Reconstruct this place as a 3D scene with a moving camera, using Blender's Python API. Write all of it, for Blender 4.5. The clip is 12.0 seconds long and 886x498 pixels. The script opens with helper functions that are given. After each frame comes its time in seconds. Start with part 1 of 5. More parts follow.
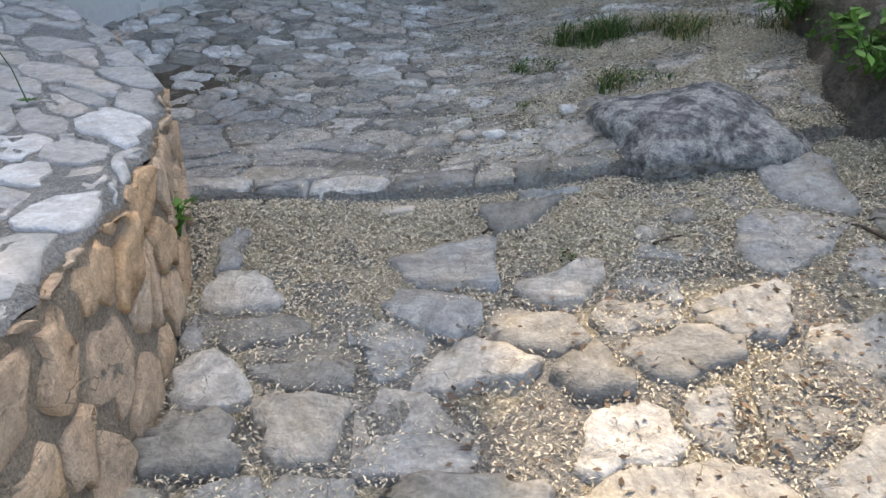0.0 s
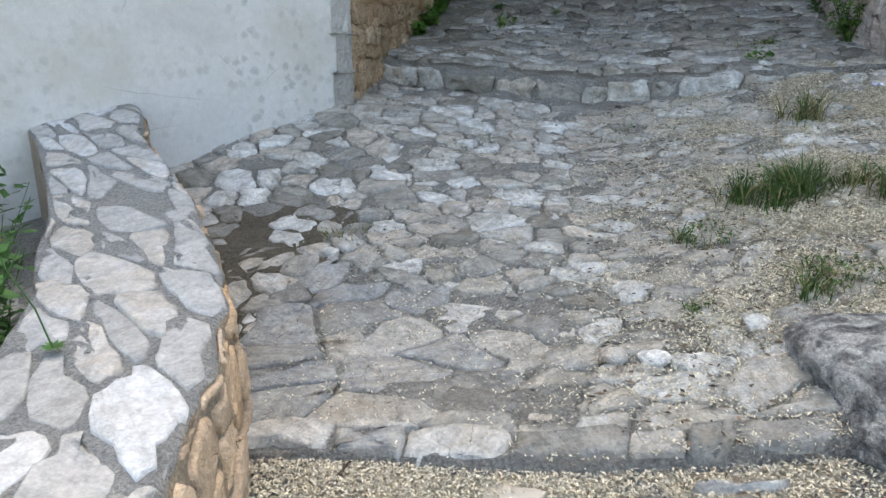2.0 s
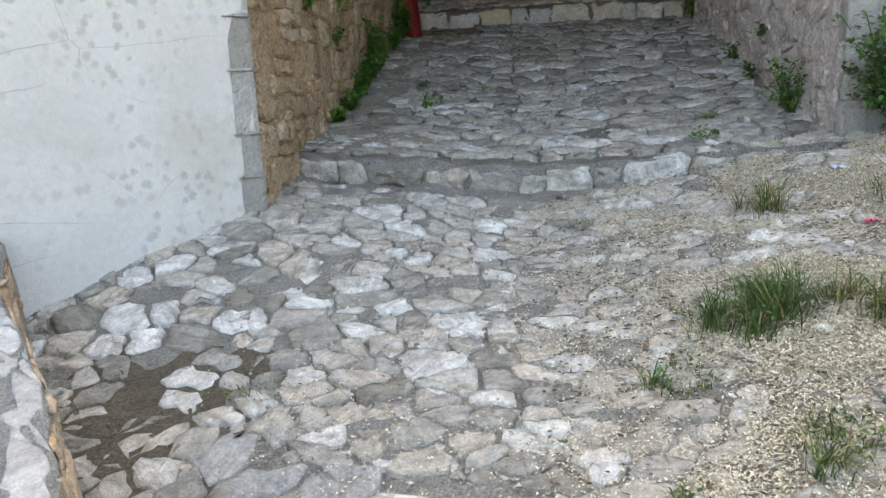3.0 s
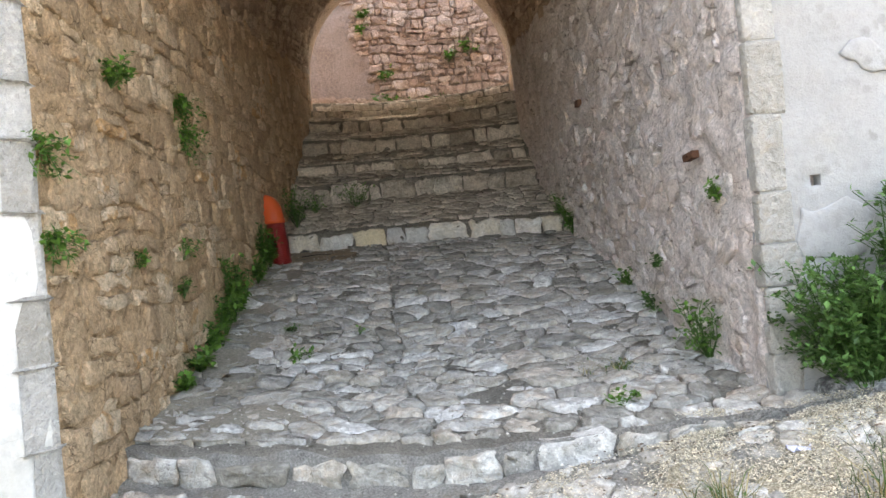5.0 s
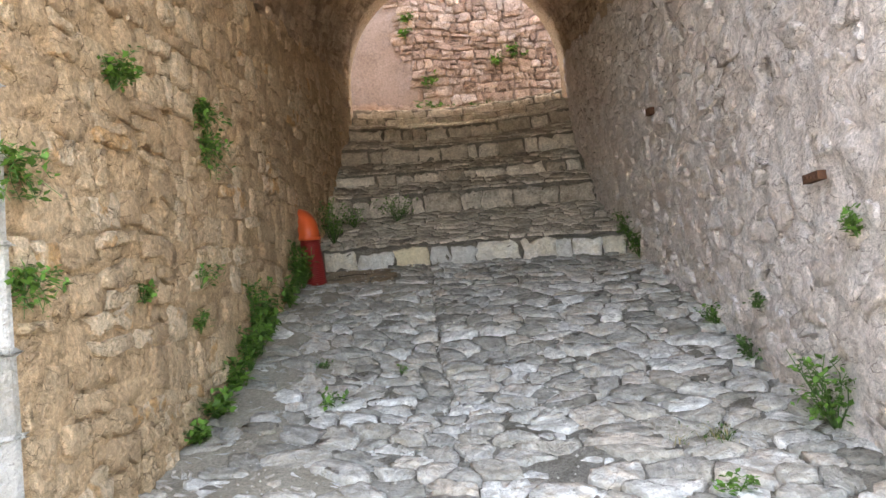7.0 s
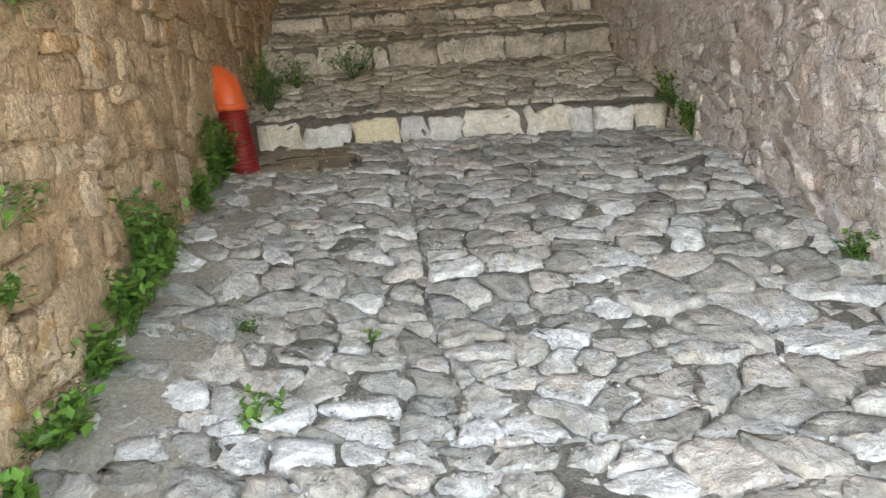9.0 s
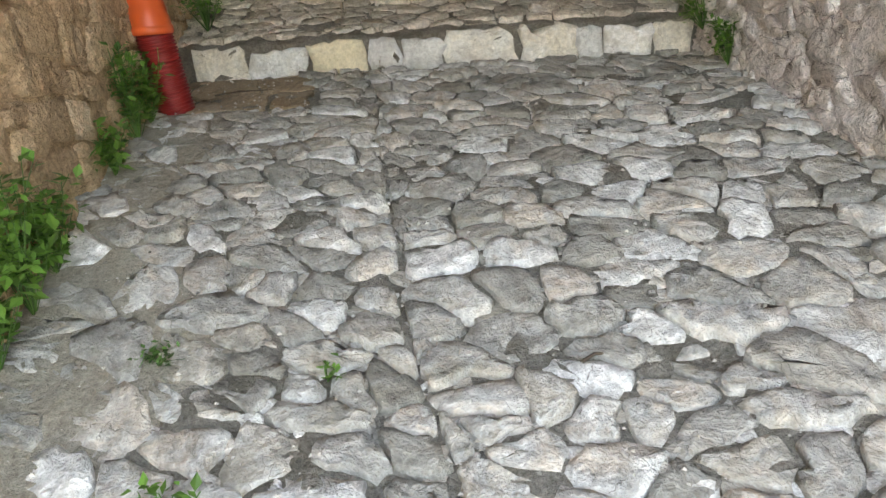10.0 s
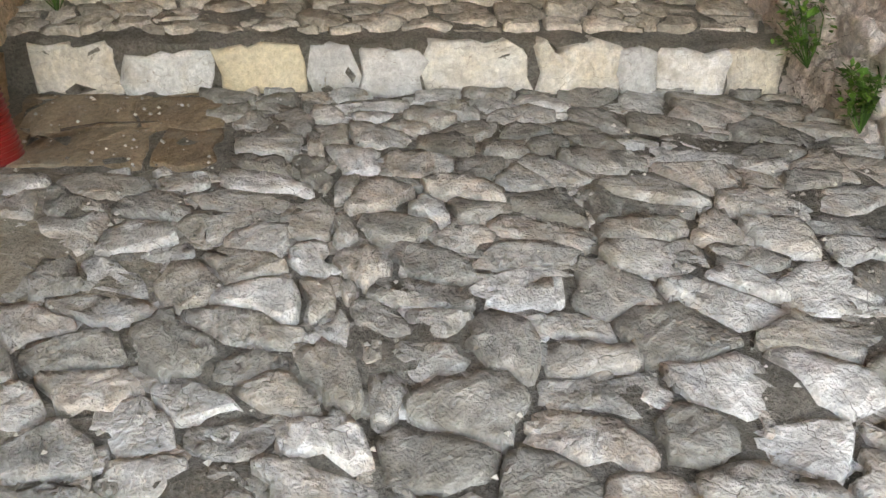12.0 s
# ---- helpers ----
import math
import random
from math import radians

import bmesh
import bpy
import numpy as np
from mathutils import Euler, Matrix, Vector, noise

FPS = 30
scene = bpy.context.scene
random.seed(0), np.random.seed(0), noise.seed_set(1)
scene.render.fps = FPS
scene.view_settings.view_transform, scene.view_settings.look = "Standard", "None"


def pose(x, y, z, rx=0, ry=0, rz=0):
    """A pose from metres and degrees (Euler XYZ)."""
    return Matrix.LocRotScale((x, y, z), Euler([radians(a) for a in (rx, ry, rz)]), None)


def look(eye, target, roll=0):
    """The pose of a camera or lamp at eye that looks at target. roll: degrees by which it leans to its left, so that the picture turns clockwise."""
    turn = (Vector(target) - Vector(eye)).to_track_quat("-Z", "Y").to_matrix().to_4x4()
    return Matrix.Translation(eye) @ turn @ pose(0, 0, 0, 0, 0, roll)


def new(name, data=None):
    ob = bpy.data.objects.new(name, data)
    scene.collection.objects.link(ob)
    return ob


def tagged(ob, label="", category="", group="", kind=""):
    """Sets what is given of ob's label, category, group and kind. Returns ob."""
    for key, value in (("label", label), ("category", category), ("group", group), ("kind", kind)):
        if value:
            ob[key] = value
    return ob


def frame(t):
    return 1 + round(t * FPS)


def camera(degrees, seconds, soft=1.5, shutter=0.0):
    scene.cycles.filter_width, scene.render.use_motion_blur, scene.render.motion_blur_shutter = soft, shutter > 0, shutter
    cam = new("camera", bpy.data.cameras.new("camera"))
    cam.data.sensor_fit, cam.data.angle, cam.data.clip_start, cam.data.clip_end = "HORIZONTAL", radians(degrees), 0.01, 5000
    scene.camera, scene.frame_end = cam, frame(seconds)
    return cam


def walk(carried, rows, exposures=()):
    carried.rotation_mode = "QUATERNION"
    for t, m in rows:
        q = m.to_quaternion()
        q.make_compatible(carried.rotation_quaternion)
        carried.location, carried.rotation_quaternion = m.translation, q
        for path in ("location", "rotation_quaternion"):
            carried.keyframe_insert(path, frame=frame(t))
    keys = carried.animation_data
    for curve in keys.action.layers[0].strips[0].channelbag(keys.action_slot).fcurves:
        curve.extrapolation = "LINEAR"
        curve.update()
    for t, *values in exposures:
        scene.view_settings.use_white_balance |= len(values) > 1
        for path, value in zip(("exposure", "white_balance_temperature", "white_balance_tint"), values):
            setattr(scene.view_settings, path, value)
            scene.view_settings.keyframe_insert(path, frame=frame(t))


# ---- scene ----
cam = camera(61.6, 12.0)
PATH = [
    (0, (-0.028, -0.064, 0.792), (-0.008, 1.806, 0.082), 1.2),
    (0.5, (-0.042, 0.135, 0.826), (-0.062, 1.998, 0.1), 1.2),
    (1, (-0.065, 0.331, 0.965), (-0.118, 2.182, 0.209), 0.9),
    (1.5, (-0.111, 0.469, 1.026), (-0.286, 2.336, 0.329), 0.6),
    (2, (-0.086, 0.761, 1.14), (-0.405, 2.643, 0.544), 0.1),
    (2.5, (-0.064, 1.002, 1.234), (-0.385, 2.903, 0.703), -1.7),
    (3, (-0.105, 1.339, 1.329), (-0.274, 3.277, 0.865), -2.5),
    (3.5, (-0.102, 1.634, 1.437), (-0.094, 3.6, 1.071), -2.7),
    (3.7, (-0.084, 1.765, 1.463), (-0.052, 3.744, 1.171), -2.8),
    (5.3, (-0.056, 2.244, 1.768), (0.14, 4.233, 1.832), -5.1),
    (5.5, (-0.034, 2.262, 1.802), (0.17, 4.249, 1.913), -4.1),
    (6, (0.01, 2.342, 1.838), (0.171, 4.328, 2.009), -1.9),
    (6.5, (-0.026, 2.562, 1.814), (0.052, 4.555, 1.957), -2.8),
    (7, (-0.102, 2.929, 1.855), (-0.035, 4.928, 1.887), -4.4),
    (7.2, (-0.116, 3.111, 1.813), (-0.035, 5.109, 1.783), -4.5),
    (8.8, (-0.182, 4.611, 2.08), (-0.027, 6.578, 1.752), -5.3),
    (9, (-0.172, 4.798, 2.081), (-0.021, 6.755, 1.699), -4.5),
    (9.5, (-0.124, 5.232, 2.107), (-0.006, 7.155, 1.569), -5.0),
    (10, (-0.097, 5.713, 2.177), (0.092, 7.603, 1.552), -4.9),
    (10.5, (-0.108, 6.119, 2.235), (0.203, 7.957, 1.512), -3.5),
    (11, (-0.097, 6.552, 2.35), (0.202, 8.32, 1.466), -2.5),
    (11.5, (-0.103, 6.953, 2.409), (0.21, 8.745, 1.578), -1.2),
    (12, (-0.141, 7.339, 2.428), (0.269, 9.13, 1.639), -0.8),
]
STOPS = [(0, 1.6, 6900, 5), (1, 1.84, 7000, 4), (2, 2.26, 7600, 3), (3, 2.64, 8150, 4), (3.7, 3.0, 8400, 6), (5.5, 3.62, 9000, 9), (7, 3.87, 9150, 10), (9, 4.4, 9700, 7), (10.5, 4.54, 10100, 8), (12, 4.84, 10300, 11)]
walk(cam, [(t, look(eye, target, roll)) for t, eye, target, roll in PATH], STOPS)

# ---- light ----
SUN_UP, SUN_TURN = 62.0, 0.0          # elevation; turn from straight ahead (+y), to the right
world = bpy.data.worlds.new("sky")
scene.world = world
world.use_nodes = True
wn = world.node_tree.nodes
sky = wn.new("ShaderNodeTexSky")
sky.sky_type, sky.sun_disc = "NISHITA", False
sky.sun_elevation, sky.sun_rotation = radians(SUN_UP), radians(SUN_TURN)
sky.air_density, sky.dust_density, sky.ozone_density = 0.8, 4.0, 0.6
wn["Background"].inputs["Strength"].default_value = 0.15
world.node_tree.links.new(sky.outputs[0], wn["Background"].inputs["Color"])
sun = new("sun", bpy.data.lights.new("sun", "SUN"))
sun.data.energy, sun.data.angle, sun.data.color = 1.5, radians(0.6), (1.0, 0.78, 0.57)
_e, _a = radians(SUN_UP), radians(SUN_TURN)
sun.matrix_world = look((math.sin(_a) * math.cos(_e) * 30, math.cos(_a) * math.cos(_e) * 30, math.sin(_e) * 30), (0, 0, 0))


# ---- materials ----
def material(name, ramp, rough=0.85, grain=(6.0, 45.0), bump=0.5, dist=0.02, stain=None, vary=0.25, spec=0.25, island=True, tint=0.5, spots=None, vein=0.0, crack=None):
    """Stone-like surface: one tone per piece out of ramp [(pos, rgb)], mottled at two scales, with relief. stain: (rgb,
    scale, amount).
    vein: strength of the bedding streaks, turned differently in each piece. crack: (rgb, scale, width) of fine fissures
    in a darker colour."""
    m = bpy.data.materials.new(name)
    m.use_nodes = True
    nt = m.node_tree
    N, L = nt.nodes.new, nt.links.new
    bsdf = nt.nodes["Principled BSDF"]
    bsdf.inputs["Roughness"].default_value = rough
    bsdf.inputs["Specular IOR Level"].default_value = spec
    tc = N("ShaderNodeNewGeometry")
    oi = N("ShaderNodeObjectInfo")
    add = N("ShaderNodeMath"); add.operation = "ADD"
    if island:
        L(oi.outputs["Random"], add.inputs[0])
        L(tc.outputs["Random Per Island"], add.inputs[1])
    else:
        add.inputs[0].default_value, add.inputs[1].default_value = 0.25, 0.25
    fr = N("ShaderNodeMath"); fr.operation = "FRACT"
    L(add.outputs[0], fr.inputs[0])
    big = N("ShaderNodeTexNoise"); big.inputs["Scale"].default_value = grain[0]
    big.inputs["Detail"].default_value = 4; big.inputs["Roughness"].default_value = 0.58; big.inputs["Distortion"].default_value = 0.5
    fine = N("ShaderNodeTexNoise"); fine.inputs["Scale"].default_value = grain[1]
    fine.inputs["Detail"].default_value = 6; fine.inputs["Roughness"].default_value = 0.66; fine.inputs["Distortion"].default_value = 0.25
    for n in (big, fine):
        L(tc.outputs["Position"], n.inputs["Vector"])
    # piece tone shifted by the large mottling
    mix = N("ShaderNodeMath"); mix.operation = "MULTIPLY_ADD"
    L(big.outputs["Fac"], mix.inputs[0]); mix.inputs[1].default_value = tint
    sub = N("ShaderNodeMath"); sub.operation = "SUBTRACT"
    L(fr.outputs[0], sub.inputs[0]); sub.inputs[1].default_value = tint * 0.5
    L(sub.outputs[0], mix.inputs[2])
    cr = N("ShaderNodeValToRGB")
    while len(cr.color_ramp.elements) < len(ramp):
        cr.color_ramp.elements.new(0.5)
    for el, (p, c) in zip(cr.color_ramp.elements, ramp):
        el.position, el.color = p, (*c, 1)
    L(mix.outputs[0], cr.inputs[0])
    # light and dark grain
    mr = N("ShaderNodeMapRange")
    mr.inputs["From Min"].default_value, mr.inputs["From Max"].default_value = 0.3, 0.7
    mr.inputs["To Min"].default_value, mr.inputs["To Max"].default_value = 1 - vary, 1 + vary
    L(fine.outputs["Fac"], mr.inputs["Value"])
    mul = N("ShaderNodeMix"); mul.data_type, mul.blend_type = "RGBA", "MULTIPLY"
    mul.inputs["Factor"].default_value = 1.0
    grit = N("ShaderNodeTexNoise"); grit.inputs["Scale"].default_value = grain[1] * 4
    grit.inputs["Detail"].default_value = 3
    L(tc.outputs["Position"], grit.inputs["Vector"])
    gm = N("ShaderNodeMath"); gm.operation = "MULTIPLY"
    gr = N("ShaderNodeMapRange")
    gr.inputs["From Min"].default_value, gr.inputs["From Max"].default_value = 0.3, 0.7
    gr.inputs["To Min"].default_value, gr.inputs["To Max"].default_value = 1 - vary * 0.4, 1 + vary * 0.4
    L(grit.outputs["Fac"], gr.inputs["Value"]); L(gr.outputs[0], gm.inputs[0]); L(mr.outputs[0], gm.inputs[1])
    L(cr.outputs[0], mul.inputs["A"]); L(gm.outputs[0], mul.inputs["B"])
    out = mul.outputs["Result"]
    relief = None
    if vein:
        ang = N("ShaderNodeMath"); ang.operation = "MULTIPLY"; ang.inputs[1].default_value = 37.0
        L(fr.outputs[0], ang.inputs[0])
        vrot = N("ShaderNodeVectorRotate"); vrot.rotation_type = "Z_AXIS"
        L(tc.outputs["Position"], vrot.inputs["Vector"]); L(ang.outputs[0], vrot.inputs["Angle"])
        vmap = N("ShaderNodeMapping"); vmap.inputs["Scale"].default_value = (0.3, 1.5, 1.0)
        L(vrot.outputs[0], vmap.inputs["Vector"])
        vn = N("ShaderNodeTexNoise"); vn.inputs["Scale"].default_value = 15.0
        vn.inputs["Detail"].default_value = 5; vn.inputs["Roughness"].default_value = 0.62; vn.inputs["Distortion"].default_value = 0.5
        L(vmap.outputs[0], vn.inputs["Vector"])
        vv = N("ShaderNodeMapRange")
        vv.inputs["From Min"].default_value, vv.inputs["From Max"].default_value = 0.34, 0.66
        vv.inputs["To Min"].default_value, vv.inputs["To Max"].default_value = 1 - vein, 1 + vein
        L(vn.outputs["Fac"], vv.inputs["Value"])
        vx = N("ShaderNodeMix"); vx.data_type, vx.blend_type = "RGBA", "MULTIPLY"
        vx.inputs["Factor"].default_value = 1.0
        L(out, vx.inputs["A"]); L(vv.outputs[0], vx.inputs["B"])
        out, relief = vx.outputs["Result"], vn.outputs["Fac"]
    if stain:
        rgb, scale, amount = stain
        st = N("ShaderNodeTexNoise"); st.inputs["Scale"].default_value = scale
        st.inputs["Detail"].default_value = 7; st.inputs["Roughness"].default_value = 0.7
        L(tc.outputs["Position"], st.inputs["Vector"])
        sr = N("ShaderNodeMapRange")
        sr.inputs["From Min"].default_value, sr.inputs["From Max"].default_value = 0.52, 0.68
        sr.inputs["To Max"].default_value = amount
        L(st.outputs["Fac"], sr.inputs["Value"])
        sm = N("ShaderNodeMix"); sm.data_type = "RGBA"
        L(sr.outputs[0], sm.inputs["Factor"]); L(out, sm.inputs["A"]); sm.inputs["B"].default_value = (*rgb, 1)
        out = sm.outputs["Result"]
    if spots:
        rgb, scale, amount = spots
        vo = N("ShaderNodeTexVoronoi"); vo.inputs["Scale"].default_value = scale
        wv = N("ShaderNodeVectorMath"); wv.operation = "MULTIPLY_ADD"
        L(fine.outputs["Color"], wv.inputs[0]); wv.inputs[1].default_value = (0.06, 0.06, 0.06); L(tc.outputs["Position"], wv.inputs[2])
        L(wv.outputs[0], vo.inputs["Vector"])
        vr = N("ShaderNodeMapRange")
        vr.inputs["From Min"].default_value, vr.inputs["From Max"].default_value = 0.42, 0.22
        L(vo.outputs["Distance"], vr.inputs["Value"])
        vm = N("ShaderNodeMath"); vm.operation = "MULTIPLY"
        L(vr.outputs[0], vm.inputs[0])
        pr = N("ShaderNodeMapRange")
        pr.inputs["From Min"].default_value, pr.inputs["From Max"].default_value = 0.42, 0.62
        pr.inputs["To Max"].default_value = amount
        L(big.outputs["Fac"], pr.inputs["Value"]); L(pr.outputs[0], vm.inputs[1])
        sm2 = N("ShaderNodeMix"); sm2.data_type = "RGBA"
        L(vm.outputs[0], sm2.inputs["Factor"]); L(out, sm2.inputs["A"]); sm2.inputs["B"].default_value = (*rgb, 1)
        out = sm2.outputs["Result"]
    hs = N("ShaderNodeMath"); hs.operation = "MULTIPLY_ADD"
    L(big.outputs["Fac"], hs.inputs[0]); hs.inputs[1].default_value = 2.5; L(fine.outputs["Fac"], hs.inputs[2])
    for source, k in ((grit.outputs["Fac"], 0.35), (relief, 0.9)):
        if source:
            more = N("ShaderNodeMath"); more.operation = "MULTIPLY_ADD"
            L(source, more.inputs[0]); more.inputs[1].default_value = k; L(hs.outputs[0], more.inputs[2])
            hs = more
    if crack:
        rgb, scale, width = crack
        cw = N("ShaderNodeVectorMath"); cw.operation = "MULTIPLY_ADD"
        L(big.outputs["Color"], cw.inputs[0]); cw.inputs[1].default_value = (0.09, 0.09, 0.12)
        cz = N("ShaderNodeVectorMath"); cz.operation = "MULTIPLY"; cz.inputs[1].default_value = (1.0, 0.8, 1.7)
        L(tc.outputs["Position"], cz.inputs[0]); L(cz.outputs[0], cw.inputs[2])
        cv = N("ShaderNodeTexVoronoi"); cv.feature = "DISTANCE_TO_EDGE"; cv.inputs["Scale"].default_value = scale
        L(cw.outputs[0], cv.inputs["Vector"])
        ck = N("ShaderNodeMapRange")
        ck.inputs["From Min"].default_value, ck.inputs["From Max"].default_value = width, 0.0
        L(cv.outputs["Distance"], ck.inputs["Value"])
        # fissures come and go
        cg = N("ShaderNodeTexNoise"); cg.inputs["Scale"].default_value = scale * 0.9; cg.inputs["Detail"].default_value = 3
        L(tc.outputs["Position"], cg.inputs["Vector"])
        cs = N("ShaderNodeMapRange")
        cs.inputs["From Min"].default_value, cs.inputs["From Max"].default_value = 0.47, 0.58
        L(cg.outputs["Fac"], cs.inputs["Value"])
        cm = N("ShaderNodeMath"); cm.operation = "MULTIPLY"
        L(ck.outputs[0], cm.inputs[0]); L(cs.outputs[0], cm.inputs[1])
        cx = N("ShaderNodeMix"); cx.data_type = "RGBA"
        L(cm.outputs[0], cx.inputs["Factor"]); L(out, cx.inputs["A"]); cx.inputs["B"].default_value = (*rgb, 1)
        out = cx.outputs["Result"]
        more = N("ShaderNodeMath"); more.operation = "MULTIPLY_ADD"
        L(cm.outputs[0], more.inputs[0]); more.inputs[1].default_value = -1.2; L(hs.outputs[0], more.inputs[2])
        hs = more
    L(out, bsdf.inputs["Base Color"])
    bp = N("ShaderNodeBump"); bp.inputs["Strength"].default_value = bump; bp.inputs["Distance"].default_value = dist
    L(hs.outputs[0], bp.inputs["Height"]); L(bp.outputs[0], bsdf.inputs["Normal"])
    return m


def plain(name, rgb, rough=0.6, vary=0.3, spec=0.3, trans=0.0):
    """Small things: one colour, varied a little from piece to piece."""
    m = bpy.data.materials.new(name)
    m.use_nodes = True
    nt = m.node_tree
    N, L = nt.nodes.new, nt.links.new
    bsdf = nt.nodes["Principled BSDF"]
    bsdf.inputs["Roughness"].default_value = rough
    bsdf.inputs["Specular IOR Level"].default_value = spec
    g = N("ShaderNodeNewGeometry")
    mr = N("ShaderNodeMapRange")
    mr.inputs["To Min"].default_value, mr.inputs["To Max"].default_value = 1 - vary, 1 + vary
    L(g.outputs["Random Per Island"], mr.inputs["Value"])
    mul = N("ShaderNodeMix"); mul.data_type, mul.blend_type = "RGBA", "MULTIPLY"
    mul.inputs["Factor"].default_value = 1.0
    mul.inputs["A"].default_value = (*rgb, 1)
    L(mr.outputs[0], mul.inputs["B"])
    L(mul.outputs["Result"], bsdf.inputs["Base Color"])
    if trans:
        tr = N("ShaderNodeBsdfTranslucent")
        L(mul.outputs["Result"], tr.inputs["Color"])
        ms = N("ShaderNodeMixShader"); ms.inputs[0].default_value = trans
        L(bsdf.outputs[0], ms.inputs[1]); L(tr.outputs[0], ms.inputs[2])
        L(ms.outputs[0], nt.nodes["Material Output"].inputs["Surface"])
    return m


GREY = [(0.0, (0.24, 0.225, 0.195)), (0.22, (0.37, 0.36, 0.335)), (0.4, (0.42, 0.385, 0.33)), (0.52, (0.48, 0.475, 0.45)), (0.68, (0.48, 0.42, 0.355)), (0.8, (0.54, 0.53, 0.50)), (1.0, (0.68, 0.675, 0.655))]
M_pave = material("grey_limestone_paving", GREY, 0.78, (9, 32), 0.6, 0.03, ((0.25, 0.23, 0.19), 6.5, 0.7), 0.24, 0.3, tint=0.7, vein=0.26, crack=((0.15, 0.14, 0.12), 9.0, 0.011))
M_flag = material("dusty_flagstone", [(0.0, (0.21, 0.205, 0.19)), (0.35, (0.31, 0.305, 0.29)), (0.6, (0.29, 0.30, 0.305)), (0.8, (0.40, 0.375, 0.335)), (1.0, (0.48, 0.475, 0.455))], 0.8, (8, 28), 0.5, 0.02, ((0.33, 0.27, 0.18), 5.0, 0.4), 0.3, vein=0.22, crack=((0.13, 0.12, 0.105), 8.0, 0.009))
M_tread = material("worn_stair_stone", [(0.0, (0.31, 0.275, 0.23)), (0.5, (0.46, 0.415, 0.35)), (1.0, (0.63, 0.58, 0.51))], 0.78, (8, 28), 0.55, 0.025, ((0.13, 0.115, 0.09), 4.0, 0.5), 0.35, tint=0.8, vein=0.25)
M_white = material("pale_limestone", [(0.0, (0.46, 0.46, 0.45)), (0.45, (0.66, 0.66, 0.64)), (0.75, (0.60, 0.54, 0.44)), (1.0, (0.74, 0.735, 0.72))], 0.7, (9, 50), 0.5, 0.02, ((0.36, 0.33, 0.27), 7.0, 0.6), 0.2, tint=0.6, vein=0.16, crack=((0.26, 0.22, 0.17), 8.0, 0.012))
M_mortar = material("grey_mortar_and_dirt", [(0.0, (0.20, 0.19, 0.175)), (1.0, (0.43, 0.42, 0.395))], 0.95, (7, 90), 1.0, 0.02, ((0.30, 0.25, 0.18), 2.5, 0.4), 0.45, 0.1, island=False, tint=1.2)
M_joint = material("dark_joint_dirt", [(0.0, (0.13, 0.12, 0.10)), (1.0, (0.35, 0.33, 0.295))], 0.95, (5, 80), 1.0, 0.02, ((0.09, 0.08, 0.06), 3.0, 0.5), 0.4, 0.1, island=False, tint=1.3)
M_leftwall = material("ochre_wall_stone", [(0.0, (0.47, 0.33, 0.21)), (0.35, (0.58, 0.415, 0.265)), (0.75, (0.65, 0.485, 0.325)), (0.92, (0.70, 0.555, 0.40)), (1.0, (0.60, 0.365, 0.185))], 0.92, (8, 38), 0.85, 0.045, ((0.50, 0.345, 0.21), 3.0, 0.6), 0.34, tint=0.6, vein=0.1, crack=((0.15, 0.10, 0.065), 8.0, 0.018))
M_leftmortar = material("ochre_wall_mortar", [(0.0, (0.40, 0.275, 0.17)), (1.0, (0.62, 0.445, 0.285))], 0.95, (7, 40), 0.75, 0.04, ((0.20, 0.145, 0.10), 4.0, 0.6), 0.4, 0.1, island=False, tint=1.2, crack=((0.13, 0.09, 0.055), 9.0, 0.02))
M_rightwall = material("pinkish_wall_stone", [(0.0, (0.60, 0.52, 0.475)), (0.5, (0.73, 0.655, 0.615)), (1.0, (0.80, 0.745, 0.725))], 0.92, (7, 38), 0.75, 0.04, ((0.66, 0.57, 0.52), 3.0, 0.7), 0.3, tint=0.5, vein=0.05, crack=((0.23, 0.18, 0.15), 8.0, 0.018))
M_rightmortar = material("pinkish_wall_render", [(0.0, (0.60, 0.525, 0.485)), (1.0, (0.81, 0.755, 0.74))], 0.95, (8, 40), 0.75, 0.04, ((0.62, 0.48, 0.39), 1.2, 0.5), 0.34, 0.1, island=False, tint=1.2, crack=((0.26, 0.20, 0.165), 8.0, 0.016))
M_vault = material("brown_vault_stone", [(0.0, (0.40, 0.29, 0.205)), (0.5, (0.53, 0.40, 0.29)), (1.0, (0.62, 0.495, 0.37))], 0.95, (5, 40), 0.9, 0.03, ((0.16, 0.12, 0.09), 1.2, 0.5), 0.34, crack=((0.09, 0.065, 0.045), 7.0, 0.02))
M_far = material("pink_rubble", [(0.0, (0.36, 0.26, 0.205)), (0.5, (0.50, 0.38, 0.315)), (1.0, (0.62, 0.51, 0.44))], 0.9, (4, 30), 0.9, 0.04, ((0.33, 0.25, 0.20), 3.5, 0.7), 0.34, crack=((0.12, 0.085, 0.065), 5.0, 0.025))
M_farmortar = material("pink_far_plaster", [(0.0, (0.21, 0.16, 0.125)), (1.0, (0.47, 0.375, 0.33))], 0.95, (1.5, 25), 1.0, 0.04, ((0.30, 0.22, 0.17), 0.8, 0.5), 0.25, 0.1, island=False, tint=1.2)
